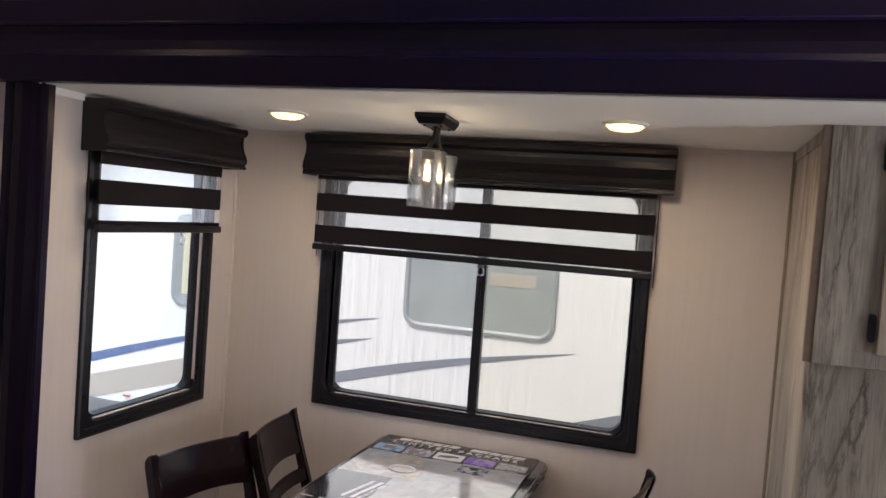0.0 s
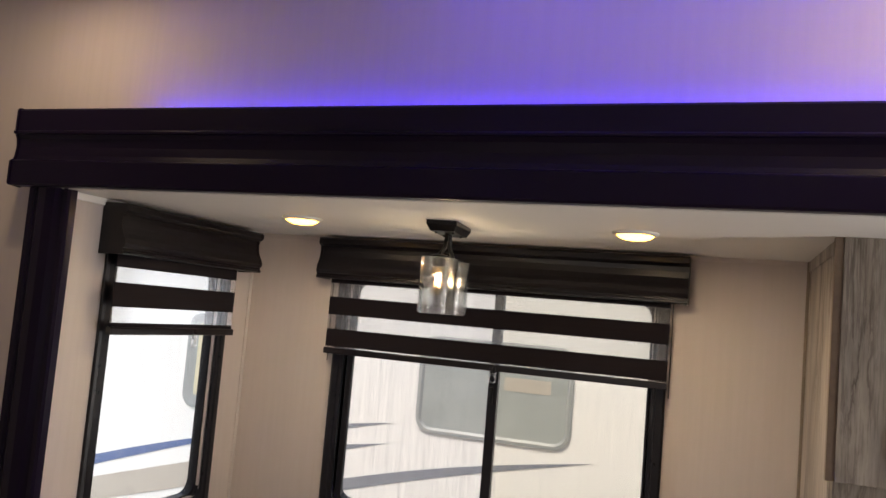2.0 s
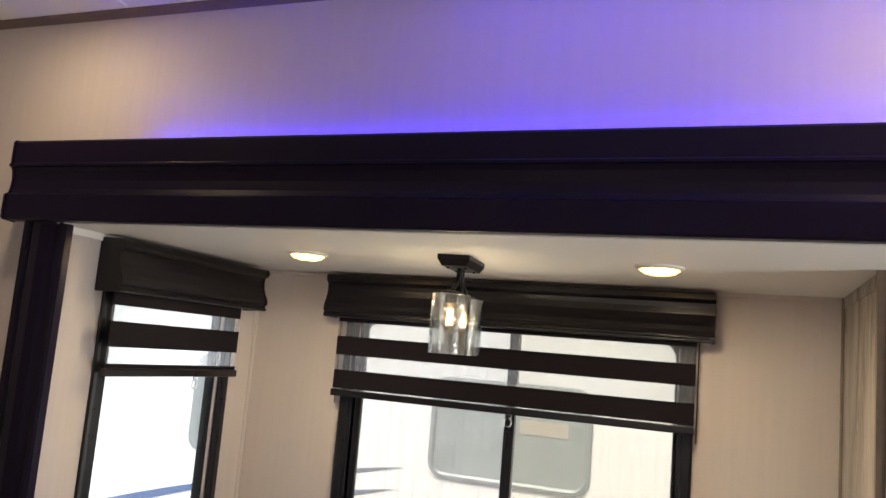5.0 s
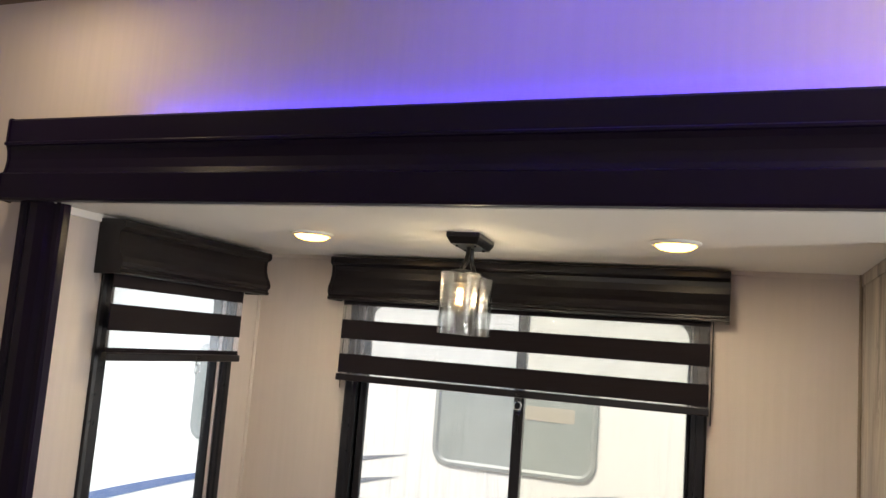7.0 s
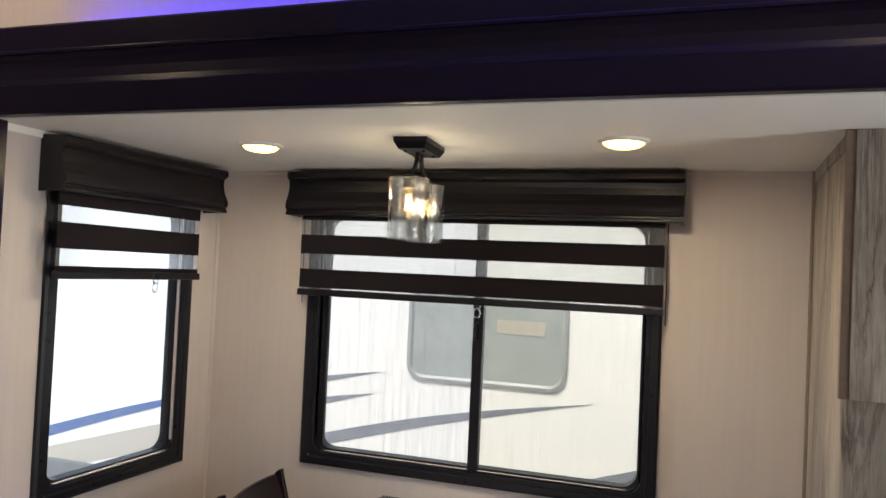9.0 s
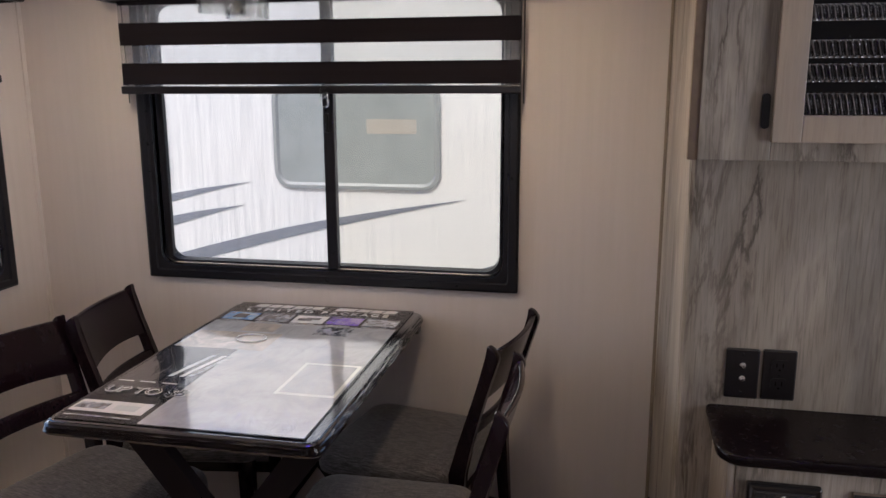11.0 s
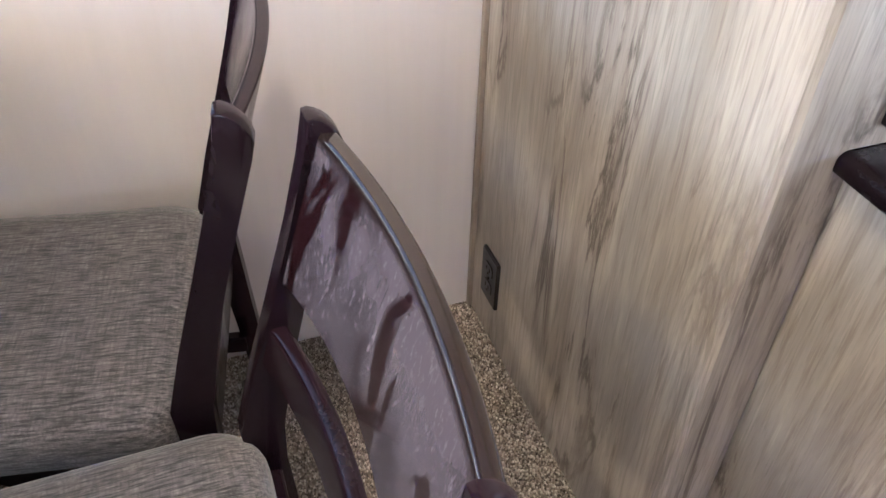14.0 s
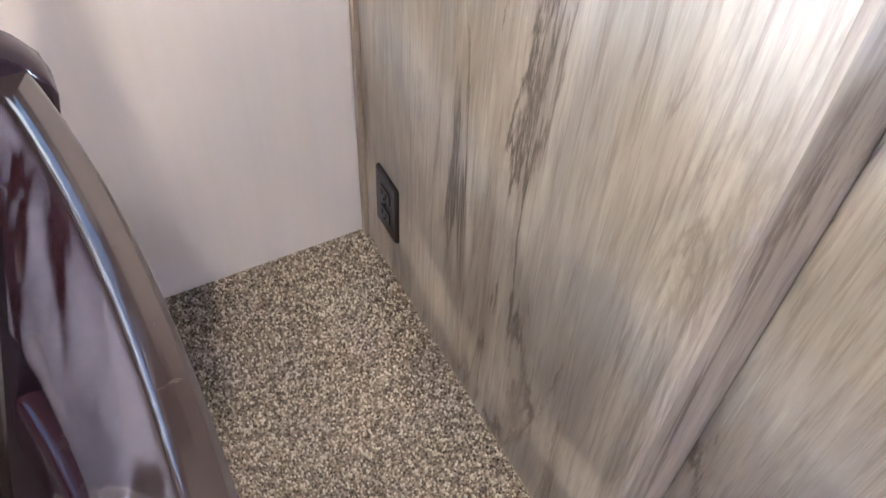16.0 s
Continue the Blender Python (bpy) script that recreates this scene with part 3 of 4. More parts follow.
pend = thing("ceiling_lamp", (-0.790, 2.345, LID), "black metal two-bulb ceiling lamp with seeded glass cylinders", "ceiling lamp", turn=5)
slab = [rounded(-0.046, 0.046, -0.098, 0.098, 0.004, 2), rounded(-0.046, 0.046, -0.098, 0.098, 0.004, 2), rounded(-0.036, 0.036, -0.086, 0.086, 0.004, 2)]
part("canopy", loft([[(x, y, z) for x, y in ring] for ring, z in zip(slab, (0.0, -0.012, -0.030))]), BLACK_METAL, pend)
for s in (-1, 1):
    y = 0.082 * s
    arm = [(0, 0.018 * s, -0.028), (0, 0.02 * s, -0.05), (0, 0.035 * s, -0.075), (0, 0.06 * s, -0.088), (0, y, -0.10)]
    part("arm", tube(arm, 0.0065, 8), BLACK_METAL, pend, smooth=True)
    part("holder", lathe([(0.006, -0.098), (0.030, -0.103), (0.030, -0.108), (0.018, -0.110), (0.018, -0.135), (0.016, -0.135)], 24, at=(0, y, 0)), BLACK_METAL, pend, smooth=True)
    part("shade", lathe([(0.031, -0.108), (0.0520, -0.109), (0.0535, -0.112), (0.0535, -0.272), (0.0500, -0.272), (0.0500, -0.1125), (0.031, -0.1115)], 40, at=(0, y, 0), cap=False), LAMP_GLASS, pend, "clear seeded glass cylinder", True)
    bulb = part("bulb", lathe([(0.011, -0.135), (0.016, -0.142), (0.0185, -0.155), (0.0185, -0.195), (0.015, -0.210), (0.006, -0.218)], 24, at=(0, y, 0)), BULB_GLASS, pend, "amber tubular bulb", True)
    wire = [(0.009 * math.cos(k * 1.9), y + 0.009 * math.sin(k * 1.9), -0.15 - 0.05 * (k % 8) / 8) for k in range(24)]
    part("filament", tube(wire, 0.0009, 4), FILAMENT, bulb)
    glow = new("lamp_bulb", bpy.data.lights.new("lamp_bulb", "POINT"))
    glow.data.energy, glow.data.color, glow.data.shadow_soft_size = 0.65, (1.0, 0.80, 0.56), 0.004
    glow.matrix_world = pend.matrix_basis @ pose(0, y, -0.175)
    for dx in (-0.026, 0.026):
        part("screw", lathe([(0.004, -0.030), (0.004, -0.034), (0.002, -0.035)], 10, at=(dx, 0.05 * s, 0)), BLACK_METAL, pend)

# ---- hutch ----
HL, HF = 0.262, 2.283  # its open side and its front
hutch = thing("hutch_panel", (HL, HF, 0), "tall grey driftwood hutch panel with a rounded edge", "cabinet panel")
body = [(0.0, 0.653), (0.0, 0.014), (0.003, 0.005), (0.010, 0.0), (1.1, 0.0), (1.1, 0.653)]
part("panel", prism(body, "z", 0.0, LID), WOOD, hutch)
part("corner_strip", block((-0.009, 0.640, 0.0), (0.0, 0.653, LID), 0.002), plain("tan_edge_band", (0.25, 0.20, 0.155), 0.5, 0, 0.25, 40), hutch)
part("side_rail", block((-0.004, 0.02, LID - 0.035), (0.0, 0.64, LID), 0.001), WOOD, hutch)

UF = HF - 0.019
upper = thing("upper_cabinet", (HL, UF, 1.324), "grey driftwood upper cabinet with reeded glass door", "cabinet")
part("carcass", block((0.004, 0.0, 0.001), (1.1, 0.019, LID - 1.325)), EDGE_WOOD, upper)
part("side_edge", block((-0.012, -0.022, 0.0), (0.008, 0.0, LID - 1.324), 0.001), EDGE_WOOD, upper)
part("stile", block((0.008, -0.026, 0.0), (0.148, 0.0, LID - 1.324), 0.002), WOOD, upper)
part("bottom_rail", block((0.148, -0.026, 0.0), (1.1, 0.0, 0.042), 0.002), WOOD_CROSS, upper)
part("top_rail", block((0.148, -0.026, 0.540), (1.1, 0.0, LID - 1.324), 0.002), WOOD_CROSS, upper)


REED_BANDS = ((0.090, 0.136), (0.157, 0.192), (0.203, 0.237), (0.273, 0.304), (0.345, 0.376), (0.410, 0.440))


def glass_door(x0, x1):
    d = part("door", block((x0, -0.042, 0.038), (x0 + 0.056, -0.026, 0.55), 0.002), DOOR_WOOD, upper, "pale framed door with reeded dark glass")
    for lo, hi in (((x1 - 0.056, -0.042, 0.038), (x1, -0.026, 0.55)), ((x0 + 0.056, -0.042, 0.038), (x1 - 0.056, -0.026, 0.092)), ((x0 + 0.056, -0.042, 0.495), (x1 - 0.056, -0.026, 0.55))):
        part("door_rail", block(lo, hi, 0.002), DOOR_WOOD, d)
    bm = bmesh.new()
    nx, nz = int((x1 - x0 - 0.112) / 0.0013), 150
    grid = []
    for j in range(nz + 1):
        z = 0.092 + 0.403 * j / nz
        row = []
        for i in range(nx + 1):
            x = x0 + 0.056 + (x1 - x0 - 0.112) * i / nx
            rib = max((min(1.0, (z - lo) / 0.004, (hi - z) / 0.004) for lo, hi in REED_BANDS if lo < z < hi), default=0.0)
            dep = rib * (0.0040 * math.cos((x + 0.22 * z) * 2 * math.pi / 0.0118) + 0.002 * abs(math.sin(z * math.pi / 0.045)))
            row.append(bm.verts.new((x, -0.033 - dep, z)))
        grid.append(row)
    for a, b in zip(grid, grid[1:]):
        mid = (a[0].co.z + b[0].co.z) / 2
        flat = not any(lo < mid < hi for lo, hi in REED_BANDS)
        for i in range(nx):
            bm.faces.new((a[i], a[i + 1], b[i + 1], b[i])).material_index = int(flat)
    pane = part("reeded_pane", bm, REEDED, d, "black reeded glass with silver glints", True)
    pane.data.materials.append(GAP_GLASS)
    part("backing", block((x0 + 0.05, -0.031, 0.085), (x1 - 0.05, -0.027, 0.50)), SOFT_BLACK, d)
    return d


REEDED = plain("reeded_silver_glass", (0.20, 0.20, 0.21), 0.06, 0.92, 0.1, 40)
GAP_GLASS = plain("plain_black_glass", (0.006, 0.006, 0.007), 0.25, 0.0, 0.1, 40, Specular_IOR_Level=0.2)
glass_door(0.146, 0.56)
glass_door(0.60, 1.01)
for z in (0.06, 0.475):
    part("hinge", prism(rounded(0.124, 0.140, z + 0.005, z + 0.075, 0.0079, 6), "y", -0.036, -0.026), BLACK_METAL, upper, "dark oval hinge", True)

base = thing("base_cabinet", (0.345, 2.07, 0), "grey driftwood base cabinet under a dark counter", "cabinet")
part("side_panel", block((0.0, 0.0, 0.0), (0.016, HF - 2.07, 0.7445), 0.002), WOOD, base)
part("face_top", block((0.016, -0.002, 0.548), (0.9, 0.0045, 0.7445), 0.002), WOOD_CROSS, base)
part("face_stile", block((0.016, -0.002, 0.0), (0.036, 0.016, 0.546), 0.002), WOOD, base)
part("carcass", block((0.016, 0.018, 0.0), (0.9, HF - 2.07, 0.545)), SOFT_BLACK, base)
lower = part("door", block((0.032, -0.018, 0.03), (0.46, -0.0025, 0.542), 0.002), DOOR_WOOD, base, "pale beige laminate door")
part("door", block((0.47, -0.018, 0.03), (0.88, -0.0025, 0.542), 0.002), DOOR_WOOD, base, "pale beige laminate door")
for lo, hi in (((0.032, -0.024, 0.03), (0.080, -0.018, 0.542)), ((0.080, -0.024, 0.50), (0.46, -0.018, 0.542))):
    part("door_frame", block(lo, hi, 0.0015), DOOR_WOOD, lower)
part("top_gap", block((0.030, -0.006, 0.5435), (0.9, -0.0022, 0.5475)), EDGE_WOOD, base)
part("hinge", prism(rounded(0.012, 0.028, 0.425, 0.505, 0.0079, 6), "y", -0.012, -0.002), BLACK_METAL, base, "dark oval hinge", True)

top_outline = [(0.327, HF), (0.323, 2.13), (0.322, 2.085), (0.3235, 2.070), (0.327, 2.057), (0.333, 2.046), (0.341, 2.037), (0.351, 2.031), (0.362, 2.028), (0.375, 2.027), (1.26, 2.027), (1.26, HF)]
ctr = thing("counter_top", (0, 0, 0.7285), "dark brown laminate counter top with a rounded corner", "countertop")


def inset(points, d):
    return [(x + d * (1 if x < 0.34 else 0.25 if x < 0.36 else 0), y + (d if y < 2.05 else 0.3 * d if y < 2.07 else 0)) for x, y in points]


part("slab", loft([[(x, y, z) for x, y in inset(top_outline, d)] for z, d in ((0.0225, 0.004), (0.0245, 0.001), (0.0275, 0.0), (0.037, 0.0), (0.041, 0.0015), (0.0440, 0.005), (0.0455, 0.010), (0.0445, 0.016))]), COUNTER, ctr, "", True)
part("underside", block((0.352, 2.075, 0.0165), (1.24, HF, 0.022)), EDGE_WOOD, ctr)


def wall_plate(name, m, label):
    p = thing(name, (0, 0, 0), label, "wall plate")
    p.matrix_basis = m
    rim = [rounded(-0.035, 0.035, -0.057, 0.057, 0.004, 3), rounded(-0.035, 0.035, -0.057, 0.057, 0.004, 3), rounded(-0.032, 0.032, -0.054, 0.054, 0.003, 3)]
    part("plate", loft([[(x, y, z) for x, z in r] for r, y in zip(rim, (0.0, -0.004, -0.0065))]), PLATE, p)
    return p


def round_y(bm, x, z, steps, n=16):
    return loft([[(x + r * math.cos(2 * math.pi * k / n), y, z + r * math.sin(2 * math.pi * k / n)) for k in range(n)] for r, y in steps], bm=bm)


def outlet(m, label):
    p = wall_plate("wall_outlet", m, label)
    for zc in (0.021, -0.021):
        s = part("socket", prism(rounded(-0.017, 0.017, zc - 0.0145, zc + 0.0145, 0.008, 4), "y", -0.0085, -0.006), PLATE, p)
        for x in (-0.0065, 0.0065):
            part("slot", block((x - 0.0011, -0.0092, zc - 0.002), (x + 0.0011, -0.0086, zc + 0.007)), COUNTER, s)
        part("ground_hole", round_y(bmesh.new(), 0, zc - 0.008, ((0.0024, -0.0086), (0.0024, -0.0092)), 10), COUNTER, s)
    part("screw", round_y(bmesh.new(), 0, 0, ((0.003, -0.006), (0.003, -0.008), (0.002, -0.0086))), BLACK_METAL, p)
    return p


coax = wall_plate("coax_plate", pose(0.397, HF, 0.852), "black wall plate with two bright coax sockets")
for z in (0.020, -0.010):
    sock = part("coax_socket", round_y(bmesh.new(), 0, z, ((0.0075, -0.006), (0.0075, -0.010), (0.005, -0.0105), (0.005, -0.018), (0.0035, -0.0185)), 6), CHROME, coax, "bright metal threaded socket")
    part("pin", round_y(bmesh.new(), 0, z, ((0.0012, -0.018), (0.0012, -0.020)), 8), SOFT_BLACK, sock)
for z in (0.044, -0.044):
    part("screw", round_y(bmesh.new(), 0, z, ((0.0032, -0.006), (0.0032, -0.0075), (0.002, -0.0082))), BLACK_METAL, coax)
outlet(pose(0.4735, HF, 0.853), "black double outlet above the counter")
outlet(pose(HL, 2.840, 0.154, 0, 0, -90), "black double outlet low on the hutch side")

radio = thing("stereo_panel", (0.4525, 2.068, 0.650), "black in-wall stereo with small buttons and clock display", "stereo")
radio.scale = (0.95, 1.0, 0.92)
rim = [rounded(-0.073, 0.073, -0.060, 0.060, 0.004, 3)] * 2 + [rounded(-0.069, 0.069, -0.056, 0.056, 0.003, 3), rounded(-0.062, 0.062, -0.049, 0.049, 0.003, 3)]
part("bezel", loft([[(x, y, z) for x, z in r] for r, y in zip(rim, (0.0, -0.010, -0.014, -0.0115))]), PLATE, radio)
part("faceplate", block((-0.058, -0.0135, -0.045), (0.058, -0.0112, 0.045), 0.0008), plain("stereo_face", (0.03, 0.03, 0.032), 0.14, 0, 0.05, 40, Coat_Weight=0.6), radio)
for i in range(4):
    x = (-0.048, -0.026, 0.020, 0.042)[i]
    for z in (0.036, 0.028):
        part("button", block((x - 0.009, -0.0152, z - 0.0026), (x + 0.009, -0.0132, z + 0.0026), 0.0006), SOFT_BLACK, radio)
part("dial", round_y(bmesh.new(), -0.002, 0.033, ((0.006, -0.0132), (0.006, -0.017), (0.0045, -0.0185))), CHROME, radio, "small bright knob", True)
for x in (-0.050, 0.050):
    for z in (-0.006, 0.006):
        part("button", block((x - 0.004, -0.0152, z - 0.004), (x + 0.004, -0.0132, z + 0.004), 0.0006), SOFT_BLACK, radio)
for i in range(6):
    part("button", block((-0.046 + 0.0165 * i, -0.0152, -0.024), (-0.034 + 0.0165 * i, -0.0132, -0.0205), 0.0006), SOFT_BLACK, radio)
part("usb_port", block((-0.030, -0.0148, -0.036), (-0.014, -0.0132, -0.031), 0.001), CHROME, radio)
part("port_cover", block((0.006, -0.0185, -0.036), (0.028, -0.0132, -0.030), 0.001), SOFT_BLACK, radio)
words("digits", "PM  05:07", 0.011, BACKLIT, radio, pose(0.0, -0.0138, 0.001, 90))

tag_card = thing("hanging_tag", (0.492, 2.044, 0.520), "white and black product tag hanging on a thin cord", "tag")
PAPER = plain("white_card", (0.72, 0.72, 0.72), 0.35, 0, 0.05, 20)
part("card", block((-0.054, -0.0008, -0.16), (0.054, 0.0, 0.0), 0.0003), PAPER, tag_card)
for lo, hi, mat in (((-0.05, -0.0016, -0.013), (-0.012, -0.0009, -0.004), SOFT_BLACK), ((-0.05, -0.0016, -0.10), (-0.006, -0.0009, -0.03), PLATE), ((0.0, -0.0016, -0.10), (0.03, -0.0009, -0.03), PLATE),
                    ((0.034, -0.0016, -0.022), (0.045, -0.0009, -0.012), SOFT_BLACK), ((-0.05, -0.0016, -0.125), (0.04, -0.0009, -0.118), SOFT_BLACK)):
    part("print_block", block(lo, hi), mat, tag_card)
part("cord", tube([(-0.024, 0.006, 0.098), (-0.023, -0.001, 0.06), (-0.022, -0.004, 0.03), (-0.024, -0.003, -0.006)], 0.0011, 6), SOFT_BLACK, tag_card)
part("knot", lathe([(0.001, 0.036), (0.004, 0.038), (0.0035, 0.044), (0.001, 0.046)], 8, at=(-0.023, -0.002, 0)), SOFT_BLACK, tag_card, smooth=True)

recess = thing("cabinet_opening", (0.640, 2.068, 0.650), "dark framed panel in the base cabinet face", "control panel")
part("frame", block((-0.063, -0.006, -0.051), (0.063, 0.0, 0.051), 0.002), EDGE_WOOD, recess)
part("face", block((-0.060, -0.008, -0.048), (0.060, -0.0062, 0.048), 0.001), SOFT_BLACK, recess)

# ---- table and poster ----
TX0, TX1, TY0, TY1, TZ = -1.122, -0.466, 1.940, 2.934, 0.756
table = thing("dining_table", ((TX0 + TX1) / 2, (TY0 + TY1) / 2, 0), "black-brown wooden dining table with a chiselled edge", "table")


def chiselled_outline(d, rough, seed):
    hx, hy, r, n = (TX1 - TX0) / 2 - d, (TY1 - TY0) / 2 - d, 0.028, 6
    pts = []
    for cx, cy, a in ((hx - r, hy - r, 0), (-hx + r, hy - r, 90), (-hx + r, -hy + r, 180), (hx - r, -hy + r, 270)):
        pts += [(cx + r * math.cos(radians(a + 90 * k / n)), cy + r * math.sin(radians(a + 90 * k / n)), a + 45) for k in range(n + 1)]
    out = []
    for i, p in enumerate(pts):
        q = pts[(i + 1) % len(pts)]
        steps = 1 if i % (n + 1) < n else 60 if abs(q[0] - p[0]) > abs(q[1] - p[1]) else 84
        out += [(p[0] + (q[0] - p[0]) * k / steps, p[1] + (q[1] - p[1]) * k / steps) for k in range(steps)]
    res = []
    for x, y in out:
        g = noise.noise((x * 16, y * 16, seed)) + 0.6 * noise.noise((x * 45, y * 45, seed + 7))
        s = rough * g
        m = max(abs(x) / hx, abs(y) / hy)
        res.append((x - s * (x / hx if abs(x) / hx == m else 0), y - s * (y / hy if abs(y) / hy == m else 0)))
    return res


layers = [(-0.034, 0.012, 0.003, 1), (-0.030, 0.004, 0.005, 1), (-0.024, 0.001, 0.005, 2), (-0.0225, 0.007, 0.003, 2), (-0.017, 0.002, 0.005, 3), (-0.0155, 0.009, 0.003, 3), (-0.010, 0.004, 0.004, 4),
          (-0.0085, 0.010, 0.003, 4), (-0.004, 0.008, 0.002, 5), (-0.001, 0.011, 0.001, 5), (0.0, 0.015, 0.0, 5)]
part("tabletop", loft([[(x, y, TZ + dz) for x, y in chiselled_outline(d, rough, seed)] for dz, d, rough, seed in layers]), TABLE_WOOD, table)
part("apron", block((-0.26, -0.40, TZ - 0.075), (0.26, 0.40, TZ - 0.034), 0.003), LEG_WOOD, table)
for y in (-0.29, 0.30):
    for s in (-1, 1):
        h = TZ - 0.075
        a, b, wdt = Vector((-0.25 * s, 0, h)), Vector((0.27 * s, 0, 0.0)), 0.045
        pts = [(a.x - wdt, a.z), (a.x + wdt, a.z), (b.x + wdt, 0.0), (b.x - wdt, 0.0)]
        part("cross_leg", prism(pts, "y", y + (0.0 if s > 0 else 0.036), y + (0.036 if s > 0 else 0.072)), LEG_WOOD, table)
part("stretcher", block((-0.03, -0.26, 0.30), (0.03, 0.32, 0.37), 0.004), LEG_WOOD, table)
for x in (-0.2, 0.2):
    part("wall_cleat", block((x - 0.02, 0.44, TZ - 0.06), (x + 0.02, 0.478, TZ - 0.034), 0.002), SOFT_BLACK, table)

part("edge_latch", block((0.300, 0.435, TZ - 0.058), (0.318, 0.472, TZ - 0.034), 0.003), SOFT_BLACK, table, "small black latch under the tabletop corner")

PW, PH = 0.594, 0.962


def glossy_print(name, a, b, scale, rough=0.10):
    w = Mat(name, a, rough, Coat_Weight=1.0, Coat_Roughness=0.05, Coat_IOR=2.2, IOR=1.8)
    n = w.noise(w.coords((scale, scale, scale)), 1.0, 4, 0.6, 0.8)
    w.colour(w.mix(w.ramp(n, (0.38, (0, 0, 0)), (0.62, (1, 1, 1))), a, b))
    crease = w.noise(w.coords((15, 5, 9), (0, 0, 24)), 1.0, 4, 0.55, 1.2)
    w.bump(crease, 0.75, 0.006)
    return w.m


INK = glossy_print("print_black", (0.018, 0.019, 0.026), (0.045, 0.045, 0.06), 9)
PRINT_PALE = glossy_print("print_pale_photo", (0.52, 0.53, 0.57), (0.40, 0.405, 0.45), 9)
PRINT_BLUE = glossy_print("print_blue_photo", (0.06, 0.24, 0.62), (0.40, 0.52, 0.66), 26)
PRINT_GREY = glossy_print("print_grey_photo", (0.07, 0.08, 0.11), (0.55, 0.56, 0.62), 34)
PRINT_VIOLET = glossy_print("print_violet_photo", (0.17, 0.08, 0.62), (0.40, 0.30, 0.62), 22)
PRINT_TAN = glossy_print("print_tan_photo", (0.56, 0.50, 0.46), (0.40, 0.37, 0.36), 18)
PRINT_WHITE = glossy_print("print_white", (0.82, 0.82, 0.84), (0.76, 0.76, 0.78), 20)
PRINT_SKY = glossy_print("print_light_blue", (0.60, 0.64, 0.70), (0.68, 0.70, 0.73), 10)

poster = thing("glossy_poster", (-0.801, 2.447, TZ + 0.0012), "large glossy printed poster lying on the dining table", "poster", turn=-0.2)


def lift(x, y):
    return 0.0016 + 0.0016 * noise.noise((x * 5, y * 4, 3.3)) + 0.0008 * noise.noise((x * 14, y * 9, 1.7))


def sheet(name, u0, u1, v0, v1, mat, height, label="", slant=0.0):
    """A printed field; u across, v away, as shares of the sheet."""
    bm = bmesh.new()
    nx, ny = max(2, int((u1 - u0) * 26)), max(2, int((v1 - v0) * 38))
    tops = []
    for j in range(ny + 1):
        v = v0 + (v1 - v0) * j / ny
        row = []
        for i in range(nx + 1):
            u = u0 + (u1 - u0) * i / nx + slant * (v - v0)
            x, y = (u - 0.5) * PW, (v - 0.5) * PH
            row.append(bm.verts.new((x, y, lift(x, y) + height)))
        tops.append(row)
    for a, b in zip(tops, tops[1:]):
        for i in range(nx):
            bm.faces.new((a[i], a[i + 1], b[i + 1], b[i]))
    if height == 0:
        bmesh.ops.solidify(bm, geom=bm.faces[:], thickness=0.0005)
    return part(name, bm, mat, poster, label, True)


sheet("paper", 0, 1, 0, 1, INK, 0.0)
# the masthead, as plain slanted bars
for a, b in ((0.10, 0.17), (0.18, 0.24), (0.25, 0.31), (0.32, 0.38), (0.39, 0.42), (0.43, 0.49), (0.57, 0.68), (0.69, 0.76), (0.77, 0.83), (0.84, 0.91)):
    sheet("masthead_bar", a, b, 0.951, 0.984, PRINT_WHITE, 0.0005, "", 0.5)
sheet("rule", 0.05, 0.93, 0.942, 0.944, PRINT_WHITE, 0.0005)
sheet("rule", 0.05, 0.93, 0.890, 0.892, PRINT_WHITE, 0.0005)
for word, start in (("LIMITED", 0.105), ("PACKAGE", 0.535)):
    for i, character in enumerate(word):
        words("title_letter", character, 0.040, PRINT_WHITE, poster, pose((start + 0.057 * i - 0.5) * PW, 0.3985 * PH, 0.0050))
for i, m in enumerate((PRINT_BLUE, PRINT_GREY, PRINT_WHITE, PRINT_VIOLET, PRINT_GREY)):
    u = 0.02 + 0.194 * i
    sheet("photo", u, u + 0.178, 0.800, 0.880, m, 0.0005)
    sheet("photo_caption", u + 0.01, u + 0.14, 0.788, 0.793, PRINT_WHITE, 0.0005)
for i, m in enumerate((PRINT_PALE, PRINT_TAN, PRINT_PALE, PRINT_GREY, PRINT_PALE)):
    u = 0.02 + 0.194 * i
    sheet("photo", u, u + 0.178, 0.690, 0.775, m, 0.0005)
for u0, u1, v0, v1 in ((0.43, 0.51, 0.825, 0.850), (0.47, 0.55, 0.838, 0.858), (0.24, 0.30, 0.828, 0.860), (0.07, 0.14, 0.820, 0.862)):
    sheet("photo_shape", u0, u1, v0, v1, INK, 0.0008, "", 0.2)
for i in range(4):
    sheet("photo_line", 0.81, 0.965, 0.815 + 0.016 * i, 0.820 + 0.016 * i, PRINT_WHITE, 0.0008)
sheet("photo_ground", 0.01, 0.99, 0.195, 0.785, PRINT_PALE, 0.0003)
sheet("photo", 0.02, 0.46, 0.52, 0.675, PRINT_TAN, 0.0005)
sheet("photo", 0.475, 0.98, 0.47, 0.675, PRINT_PALE, 0.0005)
sheet("photo", 0.36, 0.70, 0.20, 0.455, PRINT_PALE, 0.0005)
sheet("photo", 0.01, 0.34, 0.195, 0.52, INK, 0.0005)
